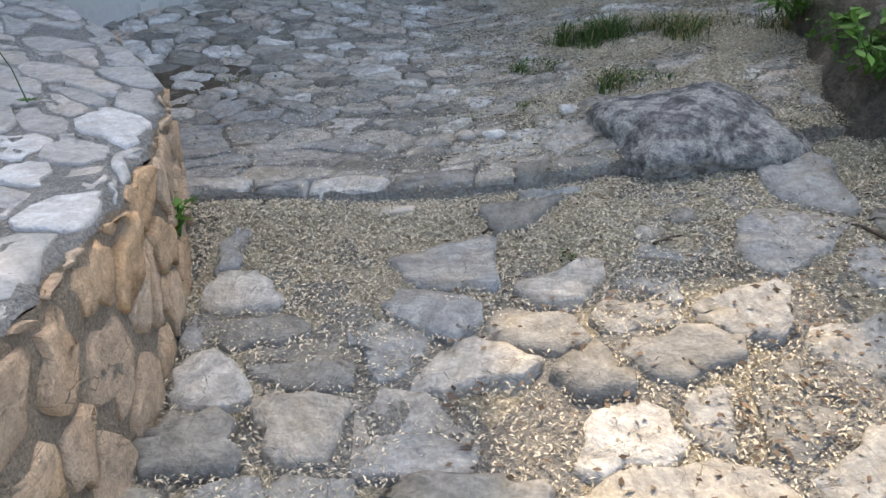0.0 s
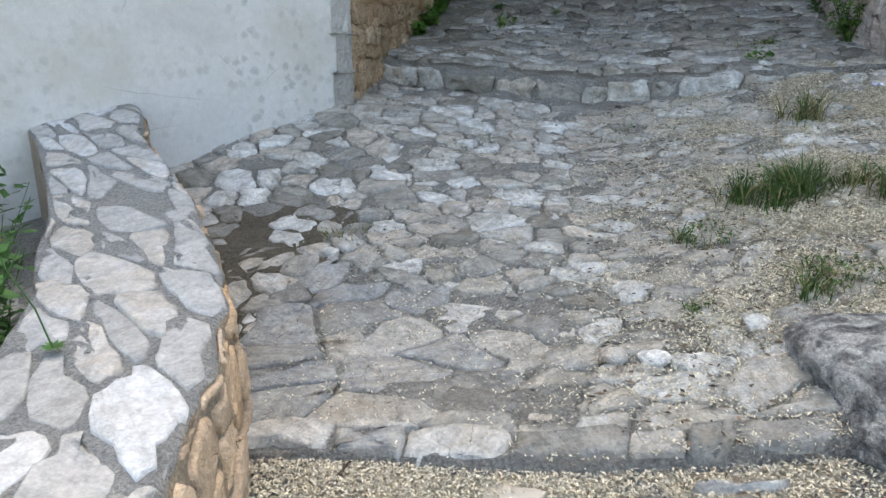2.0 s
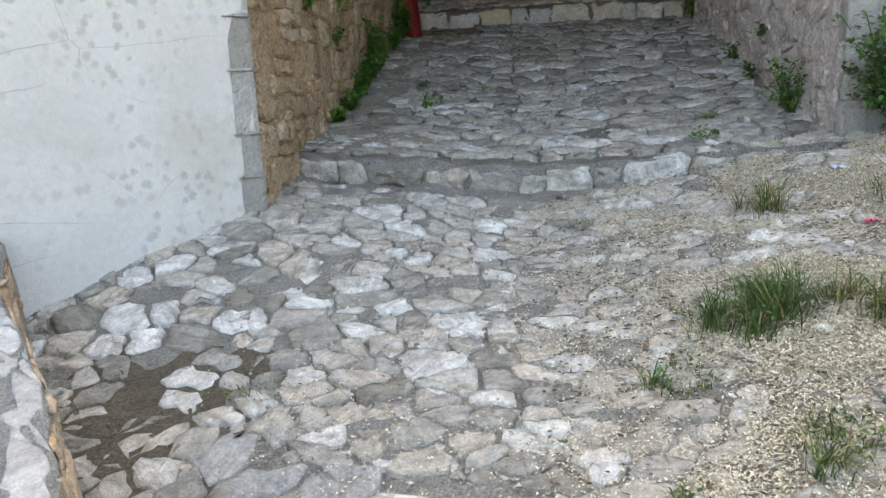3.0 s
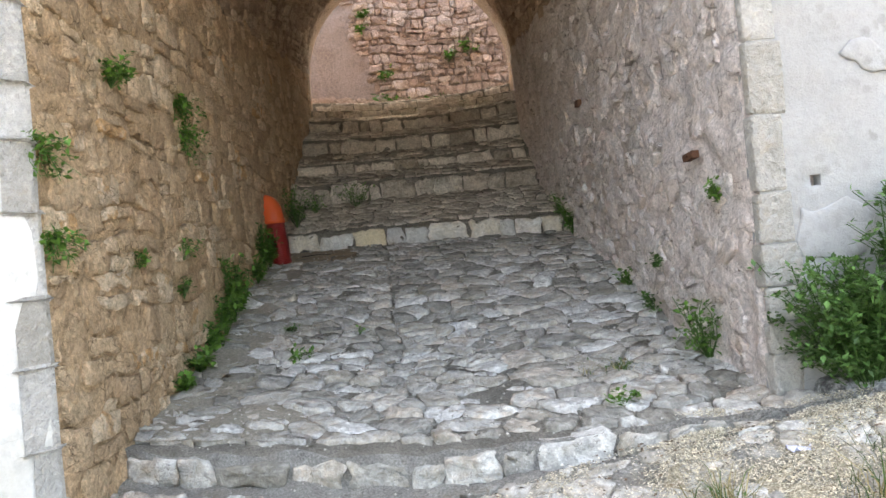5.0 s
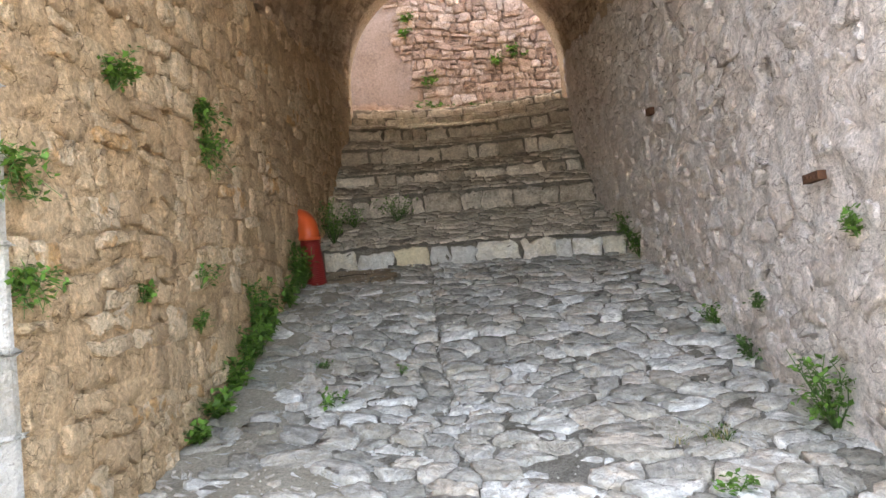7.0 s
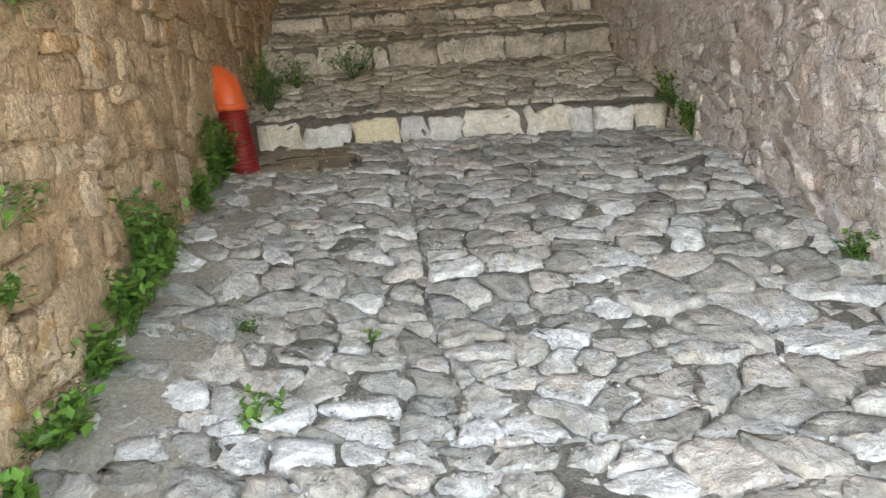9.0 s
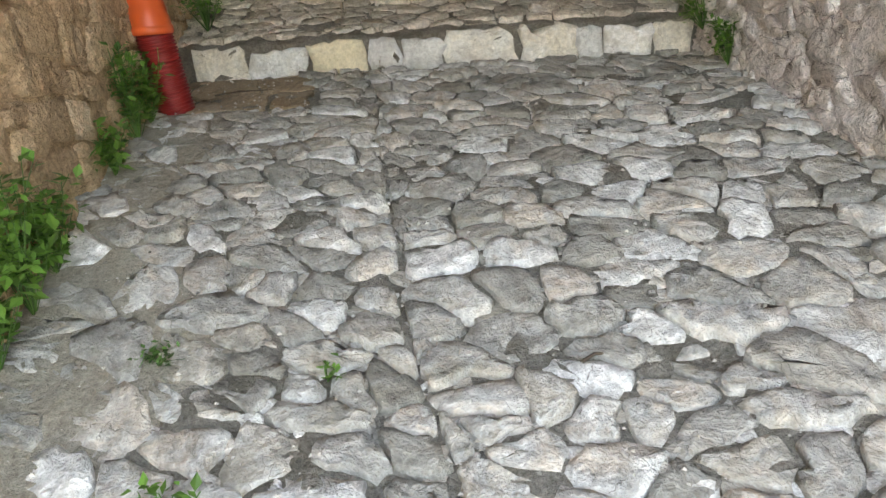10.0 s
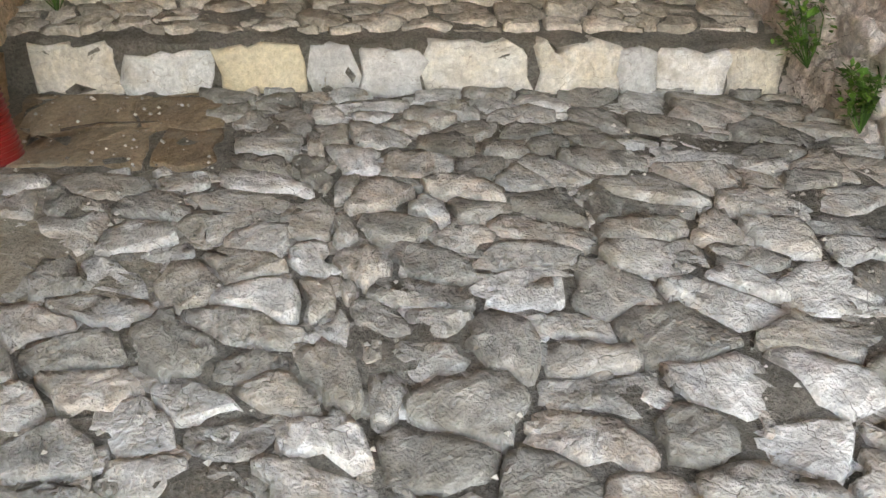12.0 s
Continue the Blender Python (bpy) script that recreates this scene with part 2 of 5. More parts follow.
# one whitewash in two tones: dimmed here for the strongly lit front wall
M_whitewash_dim = material("whitewash_dimmed", [(0.0, (0.25, 0.245, 0.235)), (0.4, (0.345, 0.345, 0.34)), (1.0, (0.42, 0.425, 0.43))], 0.9, (1.2, 30), 0.35, 0.02, ((0.40, 0.385, 0.34), 1.3, 0.5), 0.06, 0.2, island=False, tint=1.3, spots=((0.26, 0.26, 0.245), 13.0, 0.7))
# its brightened copy for the less lit slanting wall; mould spots are its own
M_whitewash_bright = material("mouldy_whitewash_brightened", [(0.0, (0.50, 0.49, 0.46)), (0.4, (0.62, 0.615, 0.595)), (1.0, (0.70, 0.70, 0.685))], 0.9, (1.5, 30), 0.35, 0.02, ((0.50, 0.475, 0.40), 1.1, 0.55), 0.06, 0.2, island=False, tint=1.4, spots=((0.37, 0.38, 0.36), 15.0, 0.7), crack=((0.40, 0.39, 0.36), 1.6, 0.006))
M_quoin = material("limewashed_quoin_stone", [(0.0, (0.40, 0.385, 0.35)), (1.0, (0.58, 0.57, 0.55))], 0.9, (8, 40), 0.9, 0.03, ((0.42, 0.35, 0.27), 4.0, 0.6), 0.18, tint=0.8)
M_cap = material("parapet_cap_stone", [(0.0, (0.36, 0.36, 0.355)), (0.5, (0.44, 0.445, 0.445)), (0.68, (0.46, 0.43, 0.39)), (0.8, (0.49, 0.495, 0.50)), (1.0, (0.57, 0.585, 0.60))], 0.8, (9, 30), 0.5, 0.018, ((0.36, 0.34, 0.30), 6.0, 0.5), 0.24, tint=0.5, vein=0.14)
M_capmortar = material("gritty_cap_mortar", [(0.0, (0.26, 0.26, 0.255)), (1.0, (0.50, 0.50, 0.49))], 0.95, (9, 110), 1.0, 0.02, None, 0.45, 0.1, island=False, tint=1.0)
M_paraside = material("orange_limestone", [(0.0, (0.46, 0.35, 0.25)), (0.4, (0.56, 0.43, 0.315)), (0.75, (0.60, 0.41, 0.245)), (1.0, (0.61, 0.50, 0.39))], 0.85, (6, 45), 0.6, 0.02, ((0.30, 0.24, 0.18), 6.0, 0.4), 0.26, tint=0.4, vein=0.12, crack=((0.18, 0.13, 0.09), 8.0, 0.012))
M_paramortar = material("brown_wall_mortar", [(0.0, (0.38, 0.31, 0.235)), (1.0, (0.58, 0.50, 0.40))], 0.95, (8, 110), 1.0, 0.02, None, 0.4, 0.1, island=False, tint=1.0)
M_bank = material("brown_earth_bank", [(0.0, (0.10, 0.085, 0.07)), (0.5, (0.20, 0.175, 0.15)), (1.0, (0.34, 0.31, 0.28))], 0.95, (6, 40), 1.0, 0.05, ((0.07, 0.10, 0.04), 4.0, 0.7), 0.4, 0.1, island=False, tint=1.6)
M_riser = material("stair_riser_stone", [(0.0, (0.38, 0.335, 0.28)), (0.5, (0.54, 0.49, 0.425)), (1.0, (0.70, 0.655, 0.59))], 0.8, (6, 45), 0.7, 0.02, ((0.17, 0.15, 0.12), 4.0, 0.5), 0.34, vein=0.2, crack=((0.11, 0.10, 0.08), 8.0, 0.015))
M_yellowstone = material("honey_limestone", [(0.0, (0.54, 0.45, 0.29)), (1.0, (0.68, 0.62, 0.48))], 0.75, (8, 45), 0.4, 0.015, None, 0.2, tint=1.2)
M_slab = material("brown_slab", [(0.0, (0.21, 0.15, 0.095)), (1.0, (0.34, 0.265, 0.185))], 0.7, (6, 45), 0.6, 0.02, ((0.30, 0.27, 0.22), 4.0, 0.6), 0.3, tint=0.8, vein=0.2)
M_dust = material("grey_brown_dust", [(0.0, (0.25, 0.225, 0.185)), (1.0, (0.40, 0.37, 0.31))], 0.95, (5, 50), 0.8, 0.02, ((0.18, 0.15, 0.11), 2.0, 0.4), 0.3, 0.1, island=False, tint=1.3)
M_soil = material("dark_damp_soil", [(0.0, (0.11, 0.095, 0.07)), (1.0, (0.21, 0.185, 0.15))], 0.95, (8, 70), 1.0, 0.02, None, 0.4, 0.1, island=False, tint=1.0)
M_rock = material("lichened_grey_rock", [(0.0, (0.08, 0.08, 0.09)), (0.34, (0.17, 0.17, 0.175)), (0.48, (0.27, 0.27, 0.27)), (0.57, (0.46, 0.46, 0.45)), (1.0, (0.66, 0.66, 0.64))], 0.9, (12, 60), 0.9, 0.03, ((0.50, 0.51, 0.51), 17.0, 0.75), 0.55, island=False, tint=1.5)
M_litter = material("matted_blossom_litter", [(0.0, (0.33, 0.285, 0.215)), (0.45, (0.53, 0.475, 0.37)), (1.0, (0.68, 0.62, 0.50))], 0.95, (16, 110), 1.0, 0.02, ((0.16, 0.12, 0.08), 5.0, 0.5), 0.5, 0.1, island=False, tint=1.5)
M_chaff = plain("dry_blossom_litter", (0.63, 0.57, 0.455), 0.9, 0.45, 0.1)
M_twig = plain("dark_twig", (0.08, 0.06, 0.045), 0.9)
M_leaf = plain("green_leaf", (0.10, 0.22, 0.04), 0.5, 0.5, 0.35, 0.25)
M_leaf_dark = plain("dark_green_leaf", (0.07, 0.155, 0.04), 0.5, 0.5, 0.35, 0.2)
M_grass = plain("grass_blade", (0.075, 0.135, 0.04), 0.6, 0.5, 0.3, 0.25)
M_dry = plain("dry_grass", (0.36, 0.30, 0.16), 0.7, 0.4, 0.2, 0.2)
M_red = plain("dark_red_plastic", (0.22, 0.014, 0.013), 0.45, 0.0, 0.45)
M_orange = plain("orange_plastic", (0.62, 0.10, 0.03), 0.4, 0.0, 0.45)
M_rust = material("rusty_iron", [(0.0, (0.06, 0.035, 0.025)), (1.0, (0.16, 0.07, 0.04))], 0.85, (20, 120), 0.6, 0.004, None, 0.3, island=False)
M_pinkbag = plain("pink_plastic_wrapper", (0.75, 0.06, 0.16), 0.35, 0.0, 0.5)
M_bluebag = plain("pale_blue_plastic", (0.60, 0.64, 0.85), 0.4, 0.0, 0.5)
M_yellow = plain("yellow_petal", (0.80, 0.62, 0.02), 0.6, 0.1)
M_grit = plain("pale_grit", (0.42, 0.40, 0.36), 0.9, 0.5)
M_debris = plain("brown_leaf_debris", (0.14, 0.10, 0.07), 0.9, 0.6)
M_tile = plain("pale_stone_chip", (0.52, 0.48, 0.42), 0.8, 0.0)
M_brown_dirt = plain("dark_soil", (0.05, 0.05, 0.03), 0.95)

# ---- the lie of the land ----
# height along the middle of the path; pairs of equal places are step risers
PROF = [(-60, -1.5), (-8, -1.5), (0, -0.36), (1.53, -0.125), (2.0, -0.07), (2.3, -0.008), (2.44, 0.0), (2.444, 0.05), (2.6, 0.08), (2.97, 0.14),
        (3.5, 0.225), (4.35, 0.335), (5.05, 0.45), (5.69, 0.62), (5.694, 0.765), (7.2, 1.03), (7.83, 1.185), (8.5, 1.39), (9.7, 1.69),
        (10.48, 1.82), (10.484, 2.02), (11.8, 2.43), (11.804, 2.67), (12.4, 2.86), (12.404, 3.0), (13.0, 3.2), (13.004, 3.41),
        (13.8, 3.62), (13.804, 3.81), (14.3, 3.94), (14.304, 4.06), (15.0, 4.1), (15.004, 4.32), (18, 4.6), (60, 5.2)]
PY, PZ = np.array([p[0] for p in PROF]), np.array([p[1] for p in PROF])


def skew(Y):
    return np.interp(Y, [1.6, 2.44, 3.2, 5.2, 5.69, 10.48, 11.8, 16, 20], [0.0, -0.09, 0.05, 0.22, 0.256, 0.24, 0.1, 0.05, 0])


def cross(x, Y):
    up = np.interp(Y, [0, 1.5, 3, 5.6, 5.75, 8.2, 9.6, 10.5, 11.5], [0.06, 0.1, 0.19, 0.17, 0.035, 0.03, 0.0, -0.02, 0.0])
    dn = np.interp(Y, [2.4, 3, 4.0, 4.6, 5.05, 5.69, 6.2, 7.5, 8.5, 10], [0.0, 0.09, 0.02, -0.05, -0.09, -0.06, -0.03, -0.06, -0.06, 0.0])
    xc = np.clip(x, -2.2, 2.4)
    bow = np.interp(Y, [12.2, 13.8, 15.2, 16.5], [0.0, 0.04, 0.04, 0.0])
    return np.where(xc > 0, up * xc, dn * xc) + bow * (xc - 0.5) ** 2


def along(x, y):
    """The place along the path's own middle line that (x, y) belongs to."""
    xc, Y = np.clip(x, -2.2, 2.4), y
    for _ in range(6):
        Y = y + skew(Y) * xc
    return Y


def gz(x, y):
    Y = along(x, y)
    return float(np.interp(Y, PY, PZ) + cross(x, Y))


def left_x(y):
    return float(np.interp(y, [5.4, 6.87, 8.57, 10.13, 12.5, 14.3], [-1.49, -1.40, -1.29, -1.24, -1.12, -0.97]))


def right_x(y):
    return float(np.interp(y, [5.5, 6.24, 8.1, 9.6, 12.8, 14.3], [1.69, 1.73, 1.82, 1.92, 2.12, 2.4]))


def spring_z(y):
    return float(np.interp(y, [5.4, 14.3], [3.5, 4.72]))


# ---- building helpers ----
def mesh_ob(name, verts, faces, mat, parent=None, smooth=True):
    me = bpy.data.meshes.new(name)
    me.from_pydata(verts, [], faces)
    me.materials.append(mat)
    if smooth:
        me.polygons.foreach_set("use_smooth", [True] * len(me.polygons))
    me.update()
    ob = new(name, me)
    if parent is not None:
        ob.parent = parent
    return ob


def part(name, bm, mat, parent=None, label="", smooth=True):
    me = bpy.data.meshes.new(name)
    bmesh.ops.recalc_face_normals(bm, faces=bm.faces)
    bm.to_mesh(me)
    bm.free()
    me.materials.append(mat)
    if smooth:
        me.polygons.foreach_set("use_smooth", [True] * len(me.polygons))
    ob = new(name, me)
    if parent is not None:
        ob.parent = parent
    if label:
        ob["label"] = label
    return ob


def root(name, at, label, category, group="", kind=""):
    ob = new(name)
    ob.empty_display_size = 0.1
    ob.location = at
    return tagged(ob, label, category, group, kind)


def clip_poly(poly, a, b, c):
    """What is left of poly where a*x + b*y <= c."""
    out = []
    for i in range(len(poly)):
        p, q = poly[i], poly[(i + 1) % len(poly)]
        dp, dq = a * p[0] + b * p[1] - c, a * q[0] + b * q[1] - c
        if dp <= 0:
            out.append(p)
        if dp * dq < 0:
            k = dp / (dp - dq)
            out.append((p[0] + (q[0] - p[0]) * k, p[1] + (q[1] - p[1]) * k))
    return out


def cells(u0, u1, v0, v1, du, dv, rng, jit=0.4, drop=0.22):
    """Irregular stones that fill a rectangle: cells round seeds in broken courses, (u, v) polygons."""
    rows = max(1, round((v1 - v0) / dv))
    seeds = []
    for r in range(-1, rows + 1):
        off = rng.random()
        n = max(1, round((u1 - u0) / du))
        for c in range(-1, n + 2):
            if rng.random() < drop + 0.45 * noise.noise(((u0 + c * du) * 1.6, (v0 + r * dv) * 1.6, 4)):
                continue
            seeds.append((u0 + (c + off + (rng.random() - 0.5) * 2 * jit) * (u1 - u0) / n, v0 + (r + 0.5 + (rng.random() - 0.5) * 2 * jit) * (v1 - v0) / rows))
    S = np.array(seeds) / np.array([du, dv])
    out = []
    rect = [(u0, v0), (u1, v0), (u1, v1), (u0, v1)]
    for i, s in enumerate(S):
        d = ((S - s) ** 2).sum(1)
        near = np.argsort(d)[1:22]
        su, sv = seeds[i]
        poly = [(max(u0, su - 2.5 * du), max(v0, sv - 2.5 * dv)), (min(u1, su + 2.5 * du), max(v0, sv - 2.5 * dv)),
                (min(u1, su + 2.5 * du), min(v1, sv + 2.5 * dv)), (max(u0, su - 2.5 * du), min(v1, sv + 2.5 * dv))]
        if su < u0 - du or su > u1 + du or sv < v0 - dv or sv > v1 + dv or poly[0][0] >= poly[1][0] or poly[0][1] >= poly[2][1]:
            continue
        for j in near:
            n = S[j] - s
            m = (S[j] + s) / 2
            poly = clip_poly(poly, n[0] / du, n[1] / dv, float(n @ m))
            if len(poly) < 3:
                break
        if len(poly) >= 3:
            out.append(poly)
    return out


def courses(u0, u1, v0, v1, du, dv, rng, wob=0.03):
    """Roughly coursed rubble: rows of uneven height, cut into uneven blocks, all of it wavering."""
    out, v = [], v0
    def warp(u, w):
        return (u + wob * noise.noise((u * 2.3, w * 2.3, 1.5)), w + wob * 1.7 * noise.noise((u * 1.4, w * 1.4, 7.5)) + wob * 0.5 * noise.noise((u * 4, w * 4, 3)))
    while v < v1:
        t = dv * (0.6 + 0.8 * rng.random())
        if v + t > v1 - 0.45 * dv:
            t = v1 - v + 1e-6
        u = u0 - du * rng.random()
        while u < u1:
            w = du * (0.4 + 1.3 * rng.random() ** 1.3)
            cut = [(v, v + t)]
            if rng.random() < 0.28 and t > dv * 0.8:
                k = v + t * (0.35 + 0.3 * rng.random())
                cut = [(v, k), (k, v + t)]
            for a, c in cut:
                s = [(rng.random() - 0.5) * 0.3 * dv for _ in range(4)]
                poly = [warp(u + s[0], a), warp(u + w + s[1], a), warp(u + w + s[2], c), warp(u + s[3], c)]
                poly = clip_poly(clip_poly(poly, -1, 0, -u0), 1, 0, u1)
                if len(poly) > 2:
                    out.append(poly)
            u += w
        v += t
    return out


def stone(poly, to3d, rng, gap=0.012, high=0.02, deep=0.03, tilt=0.05, small=0.03, soft=False, cut=0.0):
    """Verts and faces of one rounded stone over a (u, v) polygon; to3d(u, v, h) lays it on its surface."""
    P = np.array(poly)
    c = P.mean(0)
    # cut the corners, then pull in by the joint
    Q = []
    for i in range(len(P)):
        a, b = P[i], P[(i + 1) % len(P)]
        e = np.hypot(*(b - a))
        if e < 0.015:
            continue
        k, m = 0.05 + cut + 0.11 * rng.random(), 0.95 - cut - 0.11 * rng.random()
        Q.append(a + (b - a) * k)
        if e > 0.085:
            Q.append(a + (b - a) * (0.4 + 0.2 * rng.random()) + np.array([rng.gauss(0, 1), rng.gauss(0, 1)]) * e * 0.06)
        Q.append(a + (b - a) * m)
    if len(Q) < 4:
        return None
    Q = np.array(Q)
    size = np.sqrt(((Q - c) ** 2).sum(1)).mean()
    if size < small:
        return None
    r = np.sqrt(((Q - c) ** 2).sum(1, keepdims=True))
    Q = c + (Q - c) * np.clip(1 - gap * (0.5 + rng.random()) / np.maximum(r, 1e-4), 0.3, 1)
    Q += np.array([[rng.gauss(0, 1), rng.gauss(0, 1)] for _ in Q]) * size * 0.06
    n = len(Q)
    tu, tv = rng.gauss(0, tilt), rng.gauss(0, tilt)
    hi = high * (0.45 + 0.95 * rng.random())
    top = 0.78 + 0.1 * rng.random()
    verts, rings = [], ((1.0, -deep), (0.985, hi * 0.5), (0.935, hi * 0.92), (top - 0.2, hi)) if soft else ((1.0, -deep), (0.99, hi * 0.5), (0.91 + 0.05 * rng.random(), hi))
    last = len(rings) - 1
    for s, h in rings:
        for q in Q:
            p = c + (q - c) * s
            hh = h if h < 0 else h + tu * (p[0] - c[0]) + tv * (p[1] - c[1]) + rng.gauss(0, high * (0.24 if s < 0.8 else 0.14))
            verts.append(tuple(to3d(p[0], p[1], hh)))
    verts.append(tuple(to3d(c[0], c[1], hi * 1.03 + rng.gauss(0, high * 0.15))))
    faces = []
    for k in range(last):
        for i in range(n):
            j = (i + 1) % n
            faces.append((k * n + i, k * n + j, (k + 1) * n + j, (k + 1) * n + i))
    faces += [(last * n + i, last * n + (i + 1) % n, (last + 1) * n) for i in range(n)]
    return verts, faces


def lay(polys, to3d, rng, mat, parent, near, limit=300, name="stone", pick=None, flip=False, **kw):
    """Stones over polygons: those that near(u, v) names become parts of parent, the rest one joined part."""
    V, F, count = [], [], 0
    for poly in polys:
        c = np.array(poly).mean(0)
        if pick and not pick(c[0], c[1]):
            continue
        st = stone(poly, to3d, rng, **kw)
        if not st:
            continue
        verts, faces = st
        if flip:
            faces = [f[::-1] for f in faces]
        if count < limit and near(c[0], c[1]):
            mesh_ob(name, verts, faces, mat, parent, smooth=kw.get("soft", False))
            count += 1
        else:
            b = len(V)
            V += verts
            F += [tuple(i + b for i in f) for f in faces]
    if F:
        return tagged(mesh_ob(name + "work", V, F, mat, parent, smooth=kw.get("soft", False)), kind="stuff")


def surface(name, us, vs, to3d, mat, parent=None, flip=False, rough=0.0, seed=1):
    """A sheet over the grid us x vs."""
    verts, faces = [], []
    for u in us:
        for v in vs:
            h = rough * noise.noise((u * 5 + seed, v * 5, seed)) + rough * 0.6 * noise.noise((u * 14, v * 14 + seed, seed)) if rough else 0.0
            verts.append(tuple(to3d(u, v, h)))
    m = len(vs)
    for i in range(len(us) - 1):
        for j in range(m - 1):
            f = (i * m + j, (i + 1) * m + j, (i + 1) * m + j + 1, i * m + j + 1)
            faces.append(f[::-1] if flip else f)
    return mesh_ob(name, verts, faces, mat, parent)


def prism(name, foot, z0, z1, mat, parent=None):
    """An upright wall block over a plan polygon."""
    bm = bmesh.new()
    lo = [bm.verts.new((x, y, z0(x, y) if callable(z0) else z0)) for x, y in foot]
    hi = [bm.verts.new((x, y, z1(x, y) if callable(z1) else z1)) for x, y in foot]
    n = len(foot)
    for i in range(n):
        bm.faces.new((lo[i], lo[(i + 1) % n], hi[(i + 1) % n], hi[i]))
    bm.faces.new(hi)
    bm.faces.new(lo[::-1])
    return part(name, bm, mat, parent, smooth=False)


# ---- ground ----
def frange(a, b, s):
    return [a + (b - a) * i / max(1, round((b - a) / s)) for i in range(max(1, round((b - a) / s)))]


gx = [-60, -30, -15, -8, -5] + frange(-3.4, 3.6, 0.07) + [3.6, 5, 8, 15, 30, 60]
gy = sorted(set([-60, -30, -15, -8, -4, -2, -1] + frange(-0.4, 11, 0.07) + frange(11, 19, 0.2) + [19, 22, 30, 60] + [p[0] for p in PROF]))


def ground_pt(x, Y, h):
    xc = min(max(x, -2.2), 2.4)
    z = float(np.interp(Y, PY, PZ) + cross(x, Y))
    return (x, Y - float(skew(Y)) * xc, z + h)


ground = tagged(surface("ground", gx, gy, ground_pt, M_mortar, rough=0.03), "grey mortar and dry dirt bed of a cobbled ramp", "ground", kind="structure")

ground.data.materials.append(M_joint)
for p in ground.data.polygons:
    if along(p.center.x, p.center.y) > 5.7 and abs(p.center.x) < 3:
        p.material_index = 1

# ---- the vaulted passage and its building ----
TOP = 6.9
Y0, Y1 = 5.45, 14.3
ys = frange(Y0, Y1, 0.12) + [Y1]


def left_pt(y, z, h):
    return (left_x(y) + h, y, z)


def right_pt(y, z, h):
    return (right_x(y) - h, y, z)


def pocket(ob, centre, inward, deep=0.12, half=(0.05, 0.05)):
    """Sinks the faces of ob round centre into a small square recess."""
    bm = bmesh.new()
    bm.from_mesh(ob.data)
    c, n = Vector(centre), Vector(inward)
    fs = []
    for f in bm.faces:
        d = f.calc_center_median() - c
        across = abs(d.y) if abs(n.x) > 0.5 else abs(d.x)
        if across < half[0] and abs(d.z) < half[1] and abs(d.dot(n)) < 0.15:
            fs.append(f)
    g = bmesh.ops.extrude_face_region(bm, geom=fs)["geom"]
    for v in g:
        if isinstance(v, bmesh.types.BMVert):
            v.co += n * deep
    bmesh.ops.delete(bm, geom=fs, context="FACES")
    inner = [v for v in g if isinstance(v, bmesh.types.BMVert)]
    for f in {f for v in inner for f in v.link_faces}:
        f.smooth = False
    bm.to_mesh(ob.data)
    bm.free()


def wall_sheet(name, xf, side, mat, label):
    """A side wall of the passage: rough inner face, flat back, 0.6 m thick."""
    verts, faces = [], []
    nz = 120
    fine_ys = frange(Y0, 8.5, 0.03) + frange(8.5, Y1, 0.06) + [Y1]
    ends = fine_ys if side < 0 else [5.56] + [y for y in fine_ys if y > 5.58]
    for y in ends:
        lo, hi = 0.3 + 0.24 * (y - 5.4), spring_z(y) + 0.02
        for k in range(nz + 1):
            z = lo + (hi - lo) * k / nz
            h = (0.012 if side > 0 else 0.006) + (0.026 if side > 0 else 0.014) * noise.noise((y * 2.2, z * 2.2, side)) + 0.022 * noise.noise((y * 5, z * 6, side)) + 0.016 * noise.noise((y * 8, z * 12, side + 3))
            h += 0.012 * noise.noise((y * 17, z * 24, side + 5)) + (0.022 if side > 0 else 0.008) * (0.25 - abs(noise.noise((y * 3.4, z * 7, side + 8)))) - 0.15 * max(0.0, noise.noise((y * 6.5, z * 9.5, side + 11)) - 0.32)
            if k == 0 or k == nz or y in (ends[0], ends[-1]):
                h = 0
            verts.append((xf(y) - side * h, y, z))
        verts += [(xf(y) + side * 0.6, y, hi), (xf(y) + side * 0.6, y, lo)]
    m = nz + 3
    for i in range(len(ends) - 1):
        for j in range(m):
            k = (j + 1) % m
            f = (i * m + j, (i + 1) * m + j, (i + 1) * m + k, i * m + k)
            faces.append(f if side > 0 else f[::-1])
    faces += [tuple(range(m)), tuple(range((len(ends) - 1) * m, len(ends) * m))[::-1]]
    return tagged(mesh_ob(name, verts, faces, mat), label, "wall", kind="structure")


wall_west = wall_sheet("wall_west", left_x, -1, M_leftmortar, "ochre rubble stone side wall of a vaulted passage")
wall_east = wall_sheet("wall_east", right_x, 1, M_rightmortar, "pinkish roughly rendered rubble side wall of a passage")


pocket(wall_east, (right_x(6.66), 6.66, 2.69), (1, 0, 0), 0.2, (0.085, 0.065))


def vault_pt(y, a, h):
    """a: 0 at the left springing, 1 at the right one."""
    xl, xr, zs = left_x(y), right_x(y), spring_z(y)
    r, t = (xr - xl) / 2, math.pi * (1 - a)
    return ((xl + xr) / 2 + (r - h) * math.cos(t), y, zs + (r - h) * math.sin(t))


vault = surface("ceiling", ys, [i / 40 for i in range(41)], lambda u, v, h: vault_pt(u, v, h), M_vault, flip=True, rough=0.03, seed=4)
tagged(vault, "brown rubble stone barrel vault over the passage", "ceiling", kind="structure")


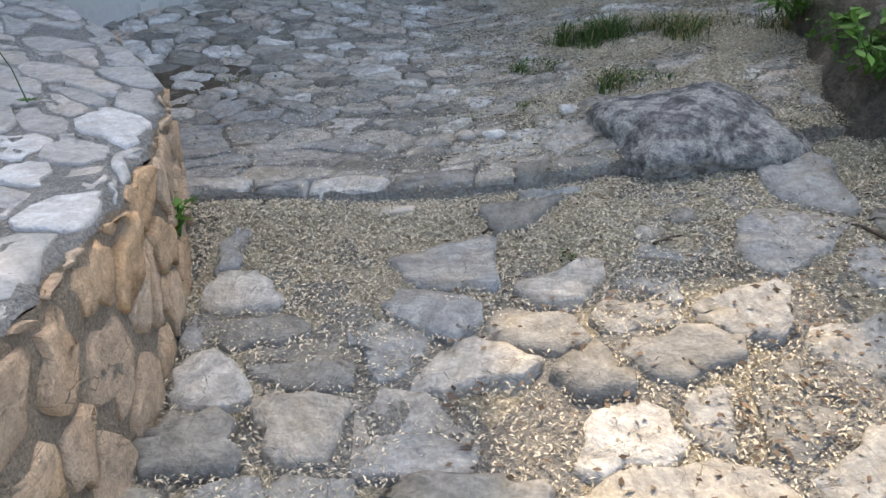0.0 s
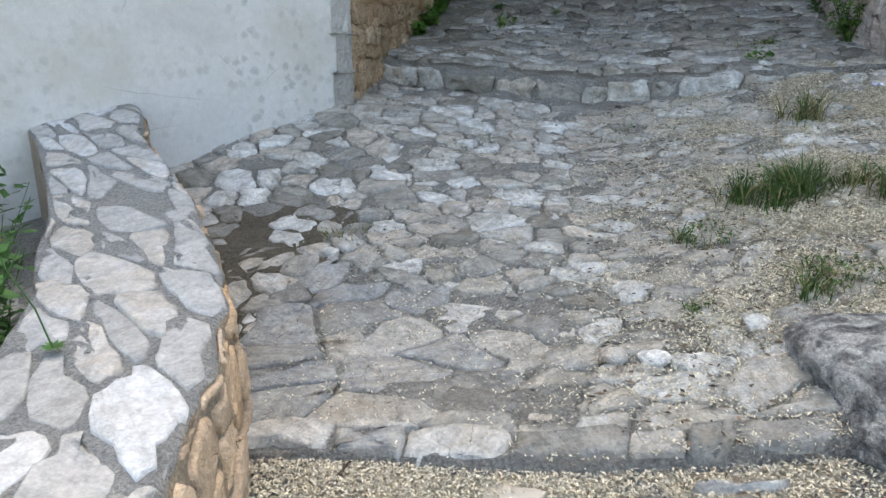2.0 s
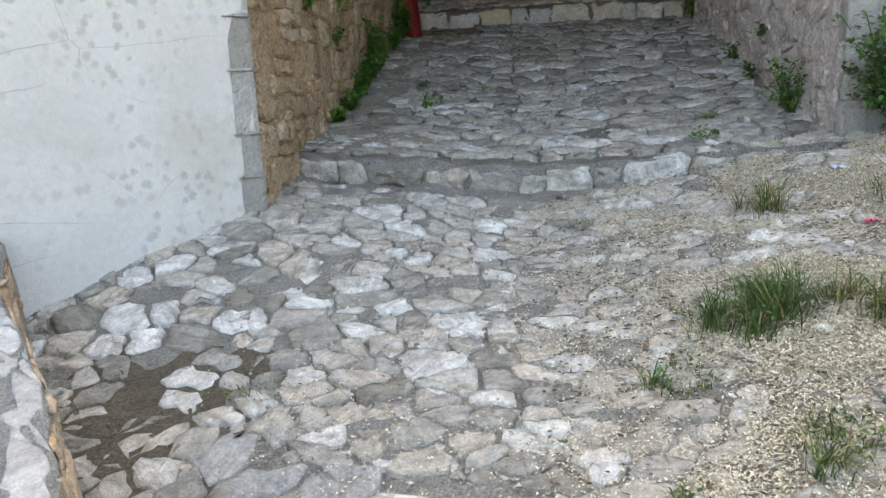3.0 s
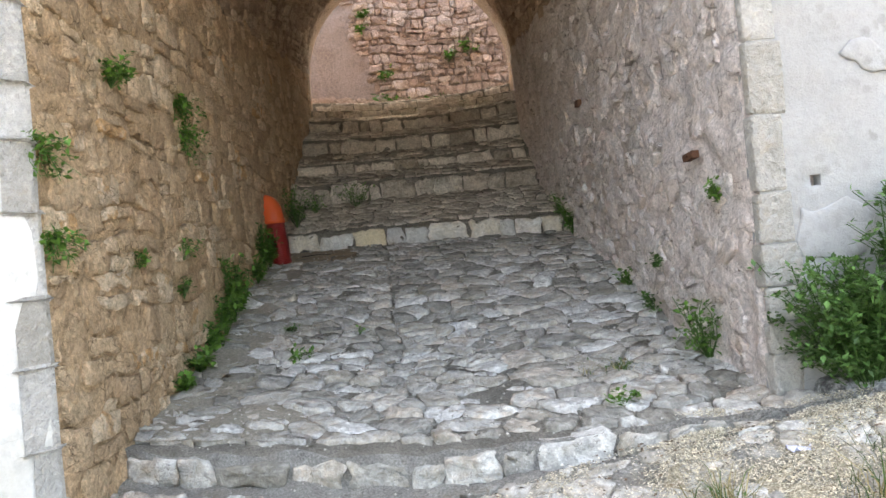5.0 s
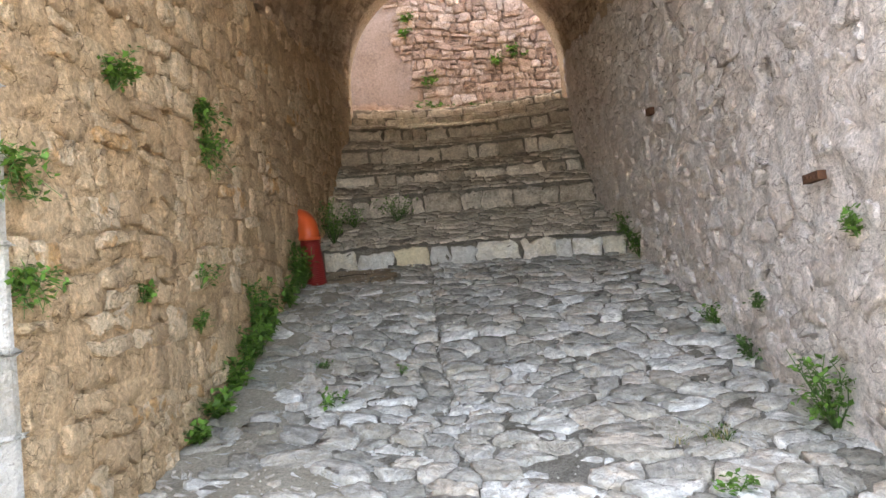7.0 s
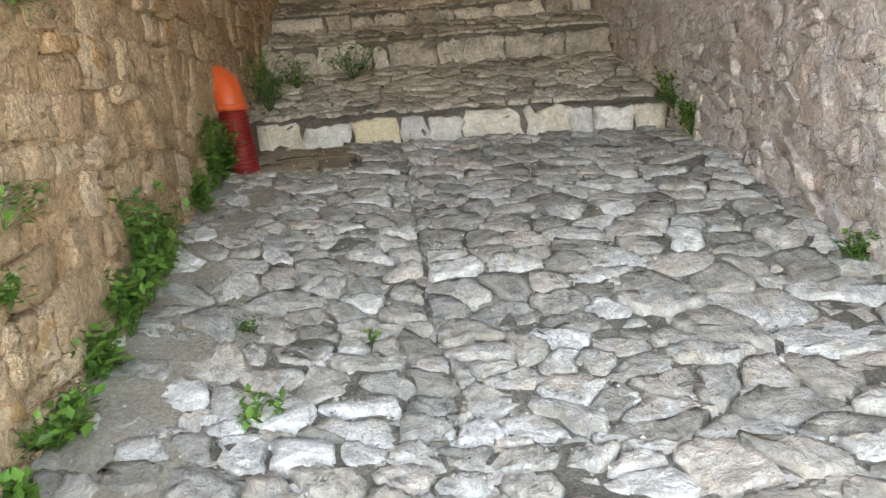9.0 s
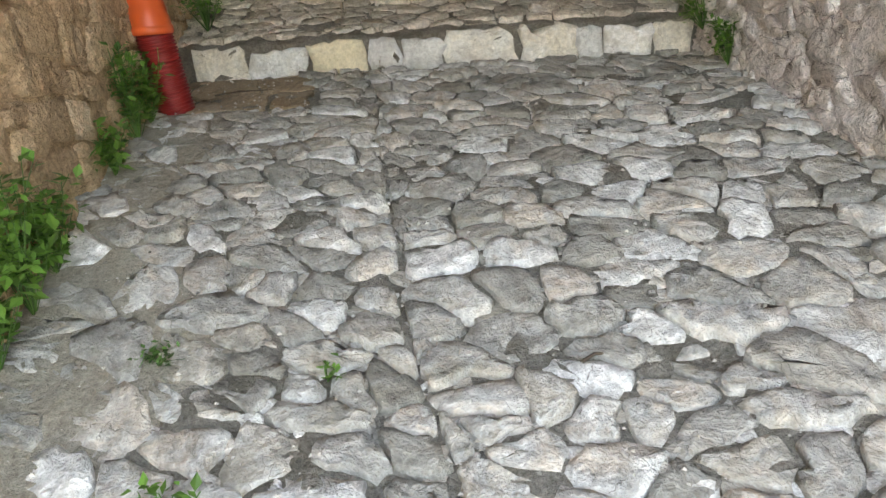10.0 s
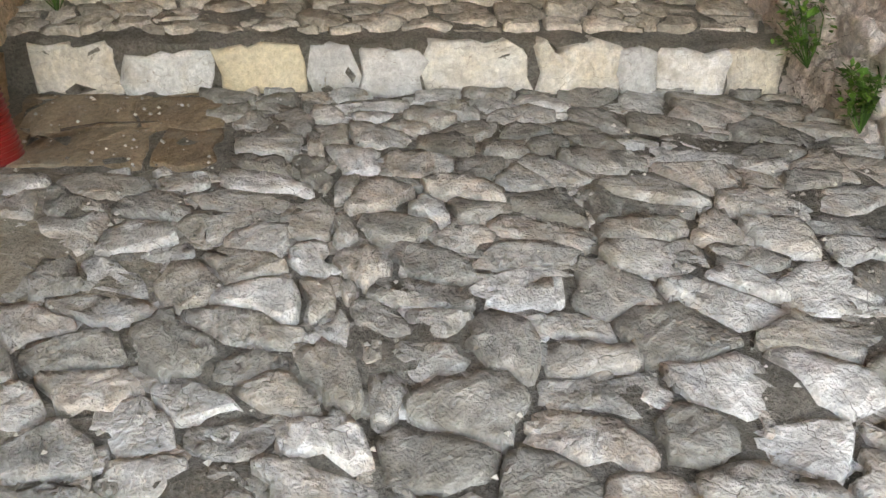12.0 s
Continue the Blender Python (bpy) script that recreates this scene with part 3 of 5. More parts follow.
def gable(name, y, thick, x0, x1, ztop, mat, label, base=None, extra=None):
    """A wall with the vault's arched opening through it. extra: an unseen raised piece (x0, x1, z) added to its
    roofline to cast shade.
    """
    xl, xr, zs = left_x(y), right_x(y), spring_z(y)
    r, cx = (xr - xl) / 2, (left_x(y) + right_x(y)) / 2
    bm = bmesh.new()
    arc = [(cx + r * math.cos(math.pi * i / 32), zs + r * math.sin(math.pi * i / 32)) for i in range(33)]
    ring = []
    for yy in (y, y + thick):
        inner = [bm.verts.new((x, yy, z)) for x, z in arc]
        outer = [bm.verts.new((x1 + (x0 - x1) * i / 32, yy, ztop) if 0 < i < 32 else ((x1 if i == 0 else x0), yy, ztop)) for i in range(33)]
        sl, sr = bm.verts.new((x1, yy, zs)), bm.verts.new((x0, yy, zs))
        ring.append((inner, outer, sl, sr))
        for i in range(32):
            bm.faces.new((inner[i], inner[i + 1], outer[i + 1], outer[i]))
        bm.faces.new((inner[0], outer[0], sl))
        bm.faces.new((inner[32], sr, outer[32]))
    (i0, o0, l0, r0), (i1, o1, l1, r1) = ring
    for i in range(32):
        bm.faces.new((i0[i], i0[i + 1], i1[i + 1], i1[i]))
        bm.faces.new((o0[i], o0[i + 1], o1[i + 1], o1[i]))
    for a, b, c, d in ((o0[0], l0, l1, o1[0]), (o0[32], r0, r1, o1[32]), (l0, i0[0], i1[0], l1), (r0, i0[32], i1[32], r1)):
        bm.faces.new((a, b, c, d))
    if extra:
        bmesh.ops.create_cube(bm, size=1, matrix=Matrix.Translation(((extra[0] + extra[1]) / 2, y + thick / 2, ztop + (extra[2] - ztop) / 2)) @ Matrix.Diagonal((extra[1] - extra[0], thick, extra[2] - ztop, 1)))
    return tagged(part(name, bm, mat, None, smooth=False), label, "wall", kind="structure")


# its raised left piece is added out of view, to shade the path's left half
gable("wall_front_upper", 5.449, 0.12, left_x(5.45) + 0.001, right_x(5.45) - 0.001, TOP, M_whitewash_dim, "whitewashed wall above the passage mouth", extra=(left_x(5.45) + 0.001, 0.12, 8.45))
gable("wall_back_upper", 14.301, 0.5, -2.6, 4.2, 8.0, M_vault, "rubble wall above the far end of the passage")

# whitewashed front walls: the slanting one beside the parapet, and the one beside the bush
DX, DY = -0.645, -0.765
wl0 = (left_x(5.45), 5.42)
far_l = (wl0[0] + DX * 6, wl0[1] + DY * 6)


def slant_top(s):
    return float(np.interp(s, [0, 0.6, 6], [TOP, 6.7, 4.6]))


def slant(s, z, h):
    """s metres along the slanting wall from the passage corner; h out of it, towards the path."""
    return (wl0[0] + DX * s + 0.765 * h, wl0[1] + DY * s - 0.645 * h, z)


wall_slant = surface("wall_slant", frange(0.0, 6.0, 0.15) + [6.0], [i / 44 for i in range(45)], lambda s, k, h: slant(s, -1.5 + (slant_top(s) + 1.5) * k, h), M_whitewash_bright, rough=0.022, seed=7, flip=True)
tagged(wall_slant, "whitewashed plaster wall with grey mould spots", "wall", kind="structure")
prism("wall_slant_core", [slant(0.002, 0, -0.03)[:2], slant(6, 0, -0.03)[:2], slant(6, 0, -0.6)[:2], (left_x(5.45) - 0.601, 5.5)], -1.5, lambda x, y: slant_top(max(0.0, (wl0[1] - y) / 0.765)) - 0.004, M_whitewash_dim, wall_slant)
wall_right = surface("wall_right", frange(right_x(5.5) + 0.004, 3.2, 0.05) + frange(3.2, 7.0, 0.2) + [7.0], frange(-0.2, TOP, 0.05) + [TOP], lambda x, z, h: (x, 5.5 - h, z), M_whitewash_dim, rough=0.012, seed=9)
pocket(wall_right, (1.98, 5.5, 1.88), (0, 1, 0), 0.09, (0.035, 0.035))
for poly in ([(1.93, 3.4), (1.95, 2.72), (2.05, 2.80), (2.14, 2.87), (2.27, 2.86), (2.36, 2.74), (2.45, 2.66), (3.2, 2.6), (3.2, 3.4)],
             [(1.86, 1.74), (1.86, 1.55), (2.0, 1.5), (2.2, 1.52), (2.24, 1.72), (2.1, 1.78), (2.02, 1.73)],
             [(2.14, 2.45), (2.2, 2.5), (2.36, 2.47), (2.5, 2.5), (2.5, 2.38), (2.3, 2.36)]):
    rim = []
    for i in range(len(poly)):
        (xa, za), (xb, zb) = poly[i], poly[(i + 1) % len(poly)]
        m = max(1, int(math.hypot(xb - xa, zb - za) / 0.025))
        for j in range(m):
            x, z = xa + (xb - xa) * j / m, za + (zb - za) * j / m
            rim.append((x + 0.06 * noise.noise((x * 6, z * 6, 2)) + 0.02 * noise.noise((x * 20, z * 20, 2)), z + 0.06 * noise.noise((x * 6, z * 6, 9)) + 0.02 * noise.noise((x * 20, z * 20, 9))))
    n = len(rim)
    cx, cz = sum(p[0] for p in rim) / n, sum(p[1] for p in rim) / n
    V = [(x, 5.50, z) for x, z in rim] + [(x, 5.4925, z) for x, z in rim]
    for k in (0.96, 0.7, 0.4):
        V += [(cx + (x - cx) * k, 5.488 + 0.004 * noise.noise((x * 6 * k, z * 6, 2)), cz + (z - cz) * k) for x, z in rim]
    V.append((cx, 5.488, cz))
    F = [(k * n + i, (k + 1) * n + i, (k + 1) * n + (i + 1) % n, k * n + (i + 1) % n) for k in range(4) for i in range(n)]
    F += [(4 * n + i, 5 * n, 4 * n + (i + 1) % n) for i in range(n)]
    mesh_ob("plaster_coat", V, F, M_whitewash_dim, wall_right)
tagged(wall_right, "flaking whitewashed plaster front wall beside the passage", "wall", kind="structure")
prism("wall_right_core", [(right_x(5.5) + 0.004, 5.6), (7.0, 5.6), (7.0, 6.1), (right_x(5.5) + 0.602, 6.1)], -0.2, TOP, M_whitewash_dim, wall_right)
tagged(prism("roof", [(-9, 5.46), (9, 5.46), (9, 14.8), (-9, 14.8)], TOP - 0.25, TOP - 0.003, M_vault), "plain roof slab over the passage", "roof", kind="structure")
# unseen stack, shoulder and cap, added only to shade the path and the low parapet
chimney = prism("chimney", [(-0.70, 5.47), (0.115, 5.47), (0.115, 6.1), (-0.70, 6.1)], TOP - 0.003, TOP + 2.6, M_whitewash_dim)
tagged(chimney, "added unseen plaster block on the roof edge, shading the path", "chimney")
prism("chimney_shoulder", [(-1.4, 5.47), (-0.703, 5.47), (-0.703, 6.1), (-1.4, 6.1)], TOP - 0.003, TOP + 0.97, M_whitewash_dim, chimney)
# unseen strip added to cut the sun patch short on the right
tagged(prism("roof_parapet", [(0.98, 5.47), (7.0, 5.47), (7.0, 5.8), (0.98, 5.8)], TOP - 0.003, TOP + 0.85, M_whitewash_dim), "added unseen plaster strip on the roof edge, shading the path", "parapet", kind="structure")
prism("chimney_cap", [(-0.76, 5.42), (0.17, 5.42), (0.17, 6.15), (-0.76, 6.15)], TOP + 2.6, TOP + 2.68, M_whitewash_dim, chimney)
tagged(prism("wall_back_left", [(-7, 14.31), (left_x(14.3) - 0.002, 14.31), (left_x(14.3) - 0.002, 14.8), (-7, 14.8)], 2.5, TOP + 1, M_vault), "rubble back wall of the building", "wall", kind="structure")
tagged(prism("wall_back_right", [(right_x(14.3) + 0.002, 14.31), (8, 14.31), (8, 14.8), (right_x(14.3) + 0.002, 14.8)], 2.5, TOP + 1, M_vault), "rubble back wall of the building", "wall", kind="structure")

# the yard beyond: rubble wall
FW = 18.0


def far_pt(x, z, h):
    return (x, FW - h + 0.03 * (x - 1) ** 2 * 0.5, z)


# carried up beyond view to keep the sun off the yard and stair
wall_far = surface("wall_far", frange(-7, 9, 0.3) + [9], frange(3.5, 12.8, 0.3) + [12.8], far_pt, M_farmortar, rough=0.05, seed=3)
tagged(wall_far, "pink rubble stone wall with a plastered stretch beyond the passage", "wall", kind="structure")

# ---- parapet ----
PRIM = [(-3.0, -0.66, -1.35, 0.28), (0.0, -0.66, -1.33, 0.29), (0.9, -0.66, -1.3, 0.3), (1.46, -0.70, -1.28, 0.325), (1.75, -0.75, -1.3, 0.34), (2.16, -0.86, -1.52, 0.38),
        (2.5, -0.98, -1.75, 0.41), (2.8, -1.13, -1.92, 0.455), (3.1, -1.33, -2.15, 0.495), (3.53, -1.70, -2.5, 0.57), (3.85, -1.98, -2.82, 0.64), (4.35, -2.3, -3.1, 0.70)]
_py = np.array([p[0] for p in PRIM])


def para(y):
    return [float(np.interp(y, _py, [p[k] for p in PRIM])) for k in (1, 2, 3)]


def rim(y):
    return 0.028 * noise.noise((y * 5, 2.5, 0)) + 0.02 * noise.noise((y * 13, 6.5, 0))


def cap_pt(y, f, h):
    """f: 0 at the path side, 1 at the outer side."""
    xi, xo, z = para(y)
    xi += rim(y) * (1 - f)
    return (xi + (xo - xi) * f, y + 0.28 * f * max(0.0, min(1, y - 1.2)), z + h - 0.02 * max(0.0, 1 - f / 0.05) ** 2)


def side_pt(y, f, h):
    """f: 0 at the foot, 1 at the rim, face towards the path."""
    xi, xo, z = para(y)
    z0 = gz(xi, y) - 0.06
    return (xi + rim(y) * f + 0.05 * (1 - f) + h, y, z0 + (z - 0.02 - z0) * f)


def back_pt(y, f, h):
    xi, xo, z = para(y)
    x, yy, _ = cap_pt(y, 1, 0)
    return (x - h, yy, z + (-0.9 - z) * f)


pys = frange(-3.0, 0.6, 0.2) + frange(0.6, 4.35, 0.03) + [4.35]
parapet = surface("parapet", pys, [0, 0.02, 0.045, 0.07, 0.11, 0.16] + [i / 12 for i in range(3, 13)], cap_pt, M_capmortar, rough=0.014, flip=True, seed=5)
tagged(parapet, "low curved parapet wall capped with pale flagstones in mortar", "parapet", kind="structure")
surface("parapet_side", pys, [i / 14 for i in range(15)], side_pt, M_paramortar, parapet, rough=0.012, flip=True, seed=6)
surface("parapet_back", pys, [0, 0.3, 0.6, 1.0], back_pt, M_paramortar, parapet, rough=0.01, seed=8, flip=True)


# ---- things: steps, pipe, rocks, plants, litter ----
def rock(name, at, size, seed, mat, label, category="rock", lump=0.35, flat=0.0, sub=5):
    bm = bmesh.new()
    bmesh.ops.create_icosphere(bm, subdivisions=sub, radius=1.0)
    for v in bm.verts:
        p = v.co.copy()
        f = noise.voronoi(p * 1.7 + Vector((seed, seed, 0)))[0]
        g = noise.voronoi(p * 4.5 + Vector((0, seed, 0)))[0]
        d = 1 + lump * noise.noise(p * 1.1 + Vector((seed, 0, 0))) + 0.35 * lump * min(0.45, f[1] - f[0]) + 0.2 * lump * min(0.4, g[1] - g[0]) + 0.1 * lump * noise.noise(p * 14 + Vector((seed, 0, seed)))
        p *= d
        if flat and p.z > flat:
            p.z = flat + (p.z - flat) * 0.3
        v.co = Vector((p.x * size[0], p.y * size[1], p.z * size[2]))
    ob = part(name, bm, mat)
    ob.location = at
    return tagged(ob, label, category)


rock("boulder", (0.97, 2.74, 0.19), (0.37, 0.36, 0.19), 3.1, M_rock, "dark grey lichen-covered boulder bedded in dry litter")
rock("bedrock", (0.68, 2.86, 0.13), (0.16, 0.10, 0.08), 7.1, M_rock, "flat dark grey spur of bedrock beside the boulder", sub=3)
rock("outcrop", (1.83, 3.0, 0.35), (0.38, 0.85, 0.45), 5.2, M_bank, "brown earth and rock bank edging the path", lump=0.5)
rock("outcrop", (2.1, 1.9, 0.2), (0.5, 0.7, 0.42), 9.4, M_bank, "brown earth and rock bank edging the path", lump=0.5)
rock("outcrop", (2.35, 4.3, 0.55), (0.5, 0.6, 0.4), 11.4, M_rock, "weathered grey rock outcrop edging the path", lump=0.5)
rock("footing_rock", (2.05, 5.3, 0.85), (0.26, 0.2, 0.14), 2.4, M_rock, "pale rough rock at the foot of the wall", lump=0.5)
rock("footing_rock", (1.78, 5.42, 0.8), (0.16, 0.13, 0.12), 4.4, M_quoin, "limewashed rock under the wall corner", lump=0.4)

# corrugated drain pipe with an elbow into the wall
pipe = root("drain_pipe", (-1.09, 10.1, gz(-1.09, 10.1) + 0.03), "red corrugated plastic drain pipe with an orange elbow", "pipe")


def tube(path, radii, n=28):
    bm = bmesh.new()
    prev = None
    for i, (p, r) in enumerate(zip(path, radii)):
        p = Vector(p)
        t = (Vector(path[min(i + 1, len(path) - 1)]) - Vector(path[max(i - 1, 0)])).normalized()
        a = t.cross(Vector((0, 1, 0.2))).normalized()
        b = t.cross(a)
        ring = [bm.verts.new(p + (a * math.cos(2 * math.pi * k / n) + b * math.sin(2 * math.pi * k / n)) * r) for k in range(n)]
        if prev:
            for k in range(n):
                bm.faces.new((prev[k], prev[(k + 1) % n], ring[(k + 1) % n], ring[k]))
        prev = ring
    return bm


H = 0.55
body, rad = [], []
for i in range(30 * 4):
    k = i / 119
    body.append((-0.05 * k, -0.05 * k, -0.06 + (H + 0.0) * k))
    rad.append(0.098 + 0.007 * math.cos(i * math.pi / 2))
part("pipe_body", tube(body, rad), M_red, pipe, "dark red corrugated pipe")
el, er = [], []
for i in range(15):
    a = math.pi * 0.5 * i / 14
    el.append((-0.05 - 0.1 * (1 - math.cos(a)), -0.05 + 0.05 * math.sin(a), H - 0.07 + 0.13 * math.sin(a)))
    er.append(0.102 if i else 0.11)
el.insert(0, (-0.045, -0.05, H - 0.15)); er.insert(0, 0.113)
el.append((-0.4, 0.0, H + 0.06)); er.append(0.102)
elbow = part("elbow", tube(el, er), M_orange, pipe, "bright orange elbow joint")
part("collar", tube([(-0.047, -0.05, H - 0.155), (-0.047, -0.05, H - 0.15), (-0.048, -0.05, H - 0.115), (-0.048, -0.05, H - 0.11)], [0.108, 0.118, 0.118, 0.108]), M_orange, elbow)


def leaf_verts(V, F, p, d, up, ln, wd):
    """One pointed leaf of four faces, folded along its rib."""
    side = d.cross(up)
    if side.length < 1e-4:
        return
    side.normalize()
    n = side.cross(d).normalized()
    b = len(V)
    V += [p, p + d * ln * 0.45 + side * wd * 0.5 + n * wd * 0.12, p + d * ln, p + d * ln * 0.45 - side * wd * 0.5 + n * wd * 0.12, p + d * ln * 0.5]
    F += [(b, b + 1, b + 4), (b + 1, b + 2, b + 4), (b + 2, b + 3, b + 4), (b + 3, b, b + 4)]


def leafy(name, at, rx, ry, rz, n, label, seed, mat=None, size=0.035, out=None, droop=0.0, category="plant", group="", per=10):
    """A leafy plant: stems that fan out from its foot, each set with leaves."""
    r = random.Random(seed)
    ob = root(name, at, label, category, group)
    V, F, SV, SF = [], [], [], []
    stems = max(6, n // per)
    for s in range(stems):
        tip = Vector((max(-0.9, min(0.9, r.gauss(0, 0.5))) * rx, max(-0.9, min(0.9, r.gauss(0, 0.5))) * ry, rz * (0.25 + 0.75 * r.random()) if droop == 0 else -rz * r.random() + 0.3 * rz * r.random()))
        if out:
            tip += Vector(out) * (0.4 + 0.6 * r.random()) * max(rx, ry) * 0.5
        bend = Vector((r.gauss(0, 0.2) * rx, r.gauss(0, 0.2) * ry, 0.15 * rz))
        pts = [tip * k + bend * 4 * k * (1 - k) for k in (0, 0.33, 0.66, 1)]
        w = 0.0022
        b = len(SV)
        for p in pts:
            SV += [p + Vector((w, 0, 0)), p + Vector((-w, w, 0)), p + Vector((0, -w, 0))]
        for k in range(3):
            for j in range(3):
                SF.append((b + 3 * k + j, b + 3 * k + (j + 1) % 3, b + 3 * k + 3 + (j + 1) % 3, b + 3 * k + 3 + j))
        for _ in range(n // stems):
            k = 0.25 + 0.75 * r.random()
            p = tip * k + bend * 4 * k * (1 - k) + Vector((r.gauss(0, 0.015), r.gauss(0, 0.015), r.gauss(0, 0.012)))
            d = Vector((r.gauss(0, 1), r.gauss(0, 1), r.gauss(0.15, 0.5))).normalized()
            ln = size * (0.6 + 0.8 * r.random())
            leaf_verts(V, F, p, d, Vector((r.gauss(0, 0.3), r.gauss(0, 0.3), 1)), ln, ln * 0.62)
    tagged(mesh_ob("foliage", V, F, mat or M_leaf, ob, smooth=False), kind="stuff")
    tagged(mesh_ob("stalk", SV, SF, M_leaf_dark, ob, smooth=False), kind="stuff")
    return ob


def tuft(name, at, radius, height, n, label, seed, mat=None, dry=0.25, category="grass"):
    """Grass: curved tapering blades in several clumps, thinning outwards."""
    r = random.Random(seed)
    ob = root(name, at, label, category)
    clumps = [(r.gauss(0, 0.5) * radius, r.gauss(0, 0.5) * radius, 0.5 + 0.6 * r.random()) for _ in range(3 + int(radius * 45))]
    for kind, count, mt in (("green_grass", int(1.9 * n * (1 - dry)), mat or M_grass), ("dry_grass", int(1.9 * n * dry), M_dry)):
        V, F = [], []
        for _ in range(count):
            cx, cy, ch = r.choice(clumps)
            a, rr = r.random() * 6.283, abs(r.gauss(0, 0.26)) * radius
            p = Vector((cx + math.cos(a) * rr, cy + math.sin(a) * rr, -0.02))
            h = height * ch * (0.25 + 1.0 * r.random() ** 1.4)
            b2 = r.random() * 6.283
            lean = Vector((math.cos(a) * 0.35 + math.cos(b2) * 0.45, math.sin(a) * 0.35 + math.sin(b2) * 0.45, 0)) * h * (0.6 + 1.2 * r.random())
            w = 0.0012 + 0.0018 * r.random()
            sd = Vector((math.cos(a + 1.5), math.sin(a + 1.5), 0)) * w
            b = len(V)
            pts = [p, p + lean * 0.14 + Vector((0, 0, h * 0.42)), p + lean * 0.5 + Vector((0, 0, h * 0.78)), p + lean * 1.1 + Vector((0, 0, h * (0.75 + 0.3 * r.random())))]
            V += [pts[0] - sd, pts[0] + sd, pts[1] + sd, pts[1] - sd, pts[2] + sd * 0.7, pts[2] - sd * 0.7, pts[3]]
            F += [(b, b + 1, b + 2, b + 3), (b + 3, b + 2, b + 4, b + 5), (b + 5, b + 4, b + 6)]
        if kind == "green_grass":
            # small broad weed leaves low among the blades
            for _ in range(count // 4):
                cx, cy, ch = r.choice(clumps)
                q = Vector((cx + r.gauss(0, 0.3) * radius, cy + r.gauss(0, 0.3) * radius, 0.01 + 0.5 * height * r.random()))
                ln = 0.012 + 0.016 * r.random()
                leaf_verts(V, F, q, Vector((r.gauss(0, 1), r.gauss(0, 1), r.gauss(0.2, 0.5))).normalized(), Vector((r.gauss(0, 0.3), r.gauss(0, 0.3), 1)), ln, ln * 0.5)
        if V:
            tagged(mesh_ob(kind, V, F, mt, ob, smooth=False), kind="stuff")
    return ob


def on_ground(x, y, dz=0.0):
    return (x, y, gz(x, y) + dz)


# grass beside the path
tuft("grass_tuft", on_ground(0.84, 3.92), 0.2, 0.16, 1500, "thick green grass tuft in dry litter", 1, dry=0.12)
tuft("grass_tuft", on_ground(1.25, 3.75), 0.22, 0.15, 900, "green grass tuft mixed with dry stalks", 2, dry=0.4)
tuft("grass_tuft", on_ground(0.46, 3.62), 0.13, 0.08, 320, "small low grass tuft between stones", 3)
tuft("grass_tuft", on_ground(0.78, 3.2), 0.18, 0.1, 480, "low green grass tuft behind the boulder", 4, dry=0.4)
tuft("grass_tuft", on_ground(0.36, 3.1), 0.05, 0.07, 80, "small low grass tuft between stones", 5)
tuft("grass_tuft", on_ground(1.1, 4.85), 0.13, 0.2, 130, "thin dry grass tuft beside the step", 6, dry=0.6)
tuft("grass_tuft", on_ground(0.26, 5.06), 0.07, 0.07, 70, "thin yellowing grass tuft between stones", 7, dry=0.6)
tuft("grass_tuft", on_ground(1.7, 3.45), 0.2, 0.2, 300, "green grass tuft against the outcrop", 8, dry=0.4)
tuft("grass_tuft", on_ground(1.2, 6.3), 0.16, 0.07, 240, "low yellow-green grass patch on the ramp", 9, dry=0.45)
tuft("grass_tuft", on_ground(-1.0, 3.85), 0.18, 0.05, 160, "flattened dry weeds in the paving", 10, dry=0.7)
tuft("grass_tuft", on_ground(0.38, 1.98), 0.04, 0.05, 60, "tiny green tuft in dry litter", 11, dry=0.1)
tuft("grass_tuft", on_ground(1.75, 4.6), 0.25, 0.22, 260, "dry grass tuft near the outcrop", 12, dry=0.5)
# leafy weeds along the foot of the ochre wall
for i, (y, h, rr, n) in enumerate([(6.9, 0.16, 0.10, 110), (7.22, 0.26, 0.13, 190), (7.62, 0.3, 0.12, 200), (7.92, 0.42, 0.15, 240), (8.2, 0.7, 0.15, 320), (8.42, 0.46, 0.13, 220), (9.2, 0.34, 0.12, 170), (9.62, 0.62, 0.14, 250), (9.88, 0.5, 0.13, 200)]):
    leafy("wall_foot_weed", on_ground(left_x(y) + 0.06, y), rr * 0.75, rr * 1.5, h * 0.8, int(n * 1.3), "green leafy weed at the foot of the ochre wall", 20 + i, group="weeds along the wall foot", size=0.052)
# plants in the joints of the ochre wall: place along it, height, size
for i, (y, z, s, n) in enumerate([(6.27, 2.72, 0.11, 190), (7.4, 2.85, 0.13, 180), (7.42, 2.65, 0.14, 160), (5.5, 2.3, 0.11, 130), (5.48, 1.9, 0.11, 140), (6.88, 3.5, 0.18, 220), (6.45, 1.76, 0.06, 50), (7.2, 1.8, 0.1, 70), (7.15, 1.55, 0.09, 60), (6.05, 3.4, 0.1, 70)]):
    leafy("wall_plant", (left_x(y) + 0.03, y, z), s * 0.8, s * 1.2, s * 1.5, int(n * 1.5), "small green plant rooted in a wall joint", 40 + i, out=(1, 0, 0), droop=1 if i in (1, 2, 3, 4) else 0, group="plants in the ochre wall")
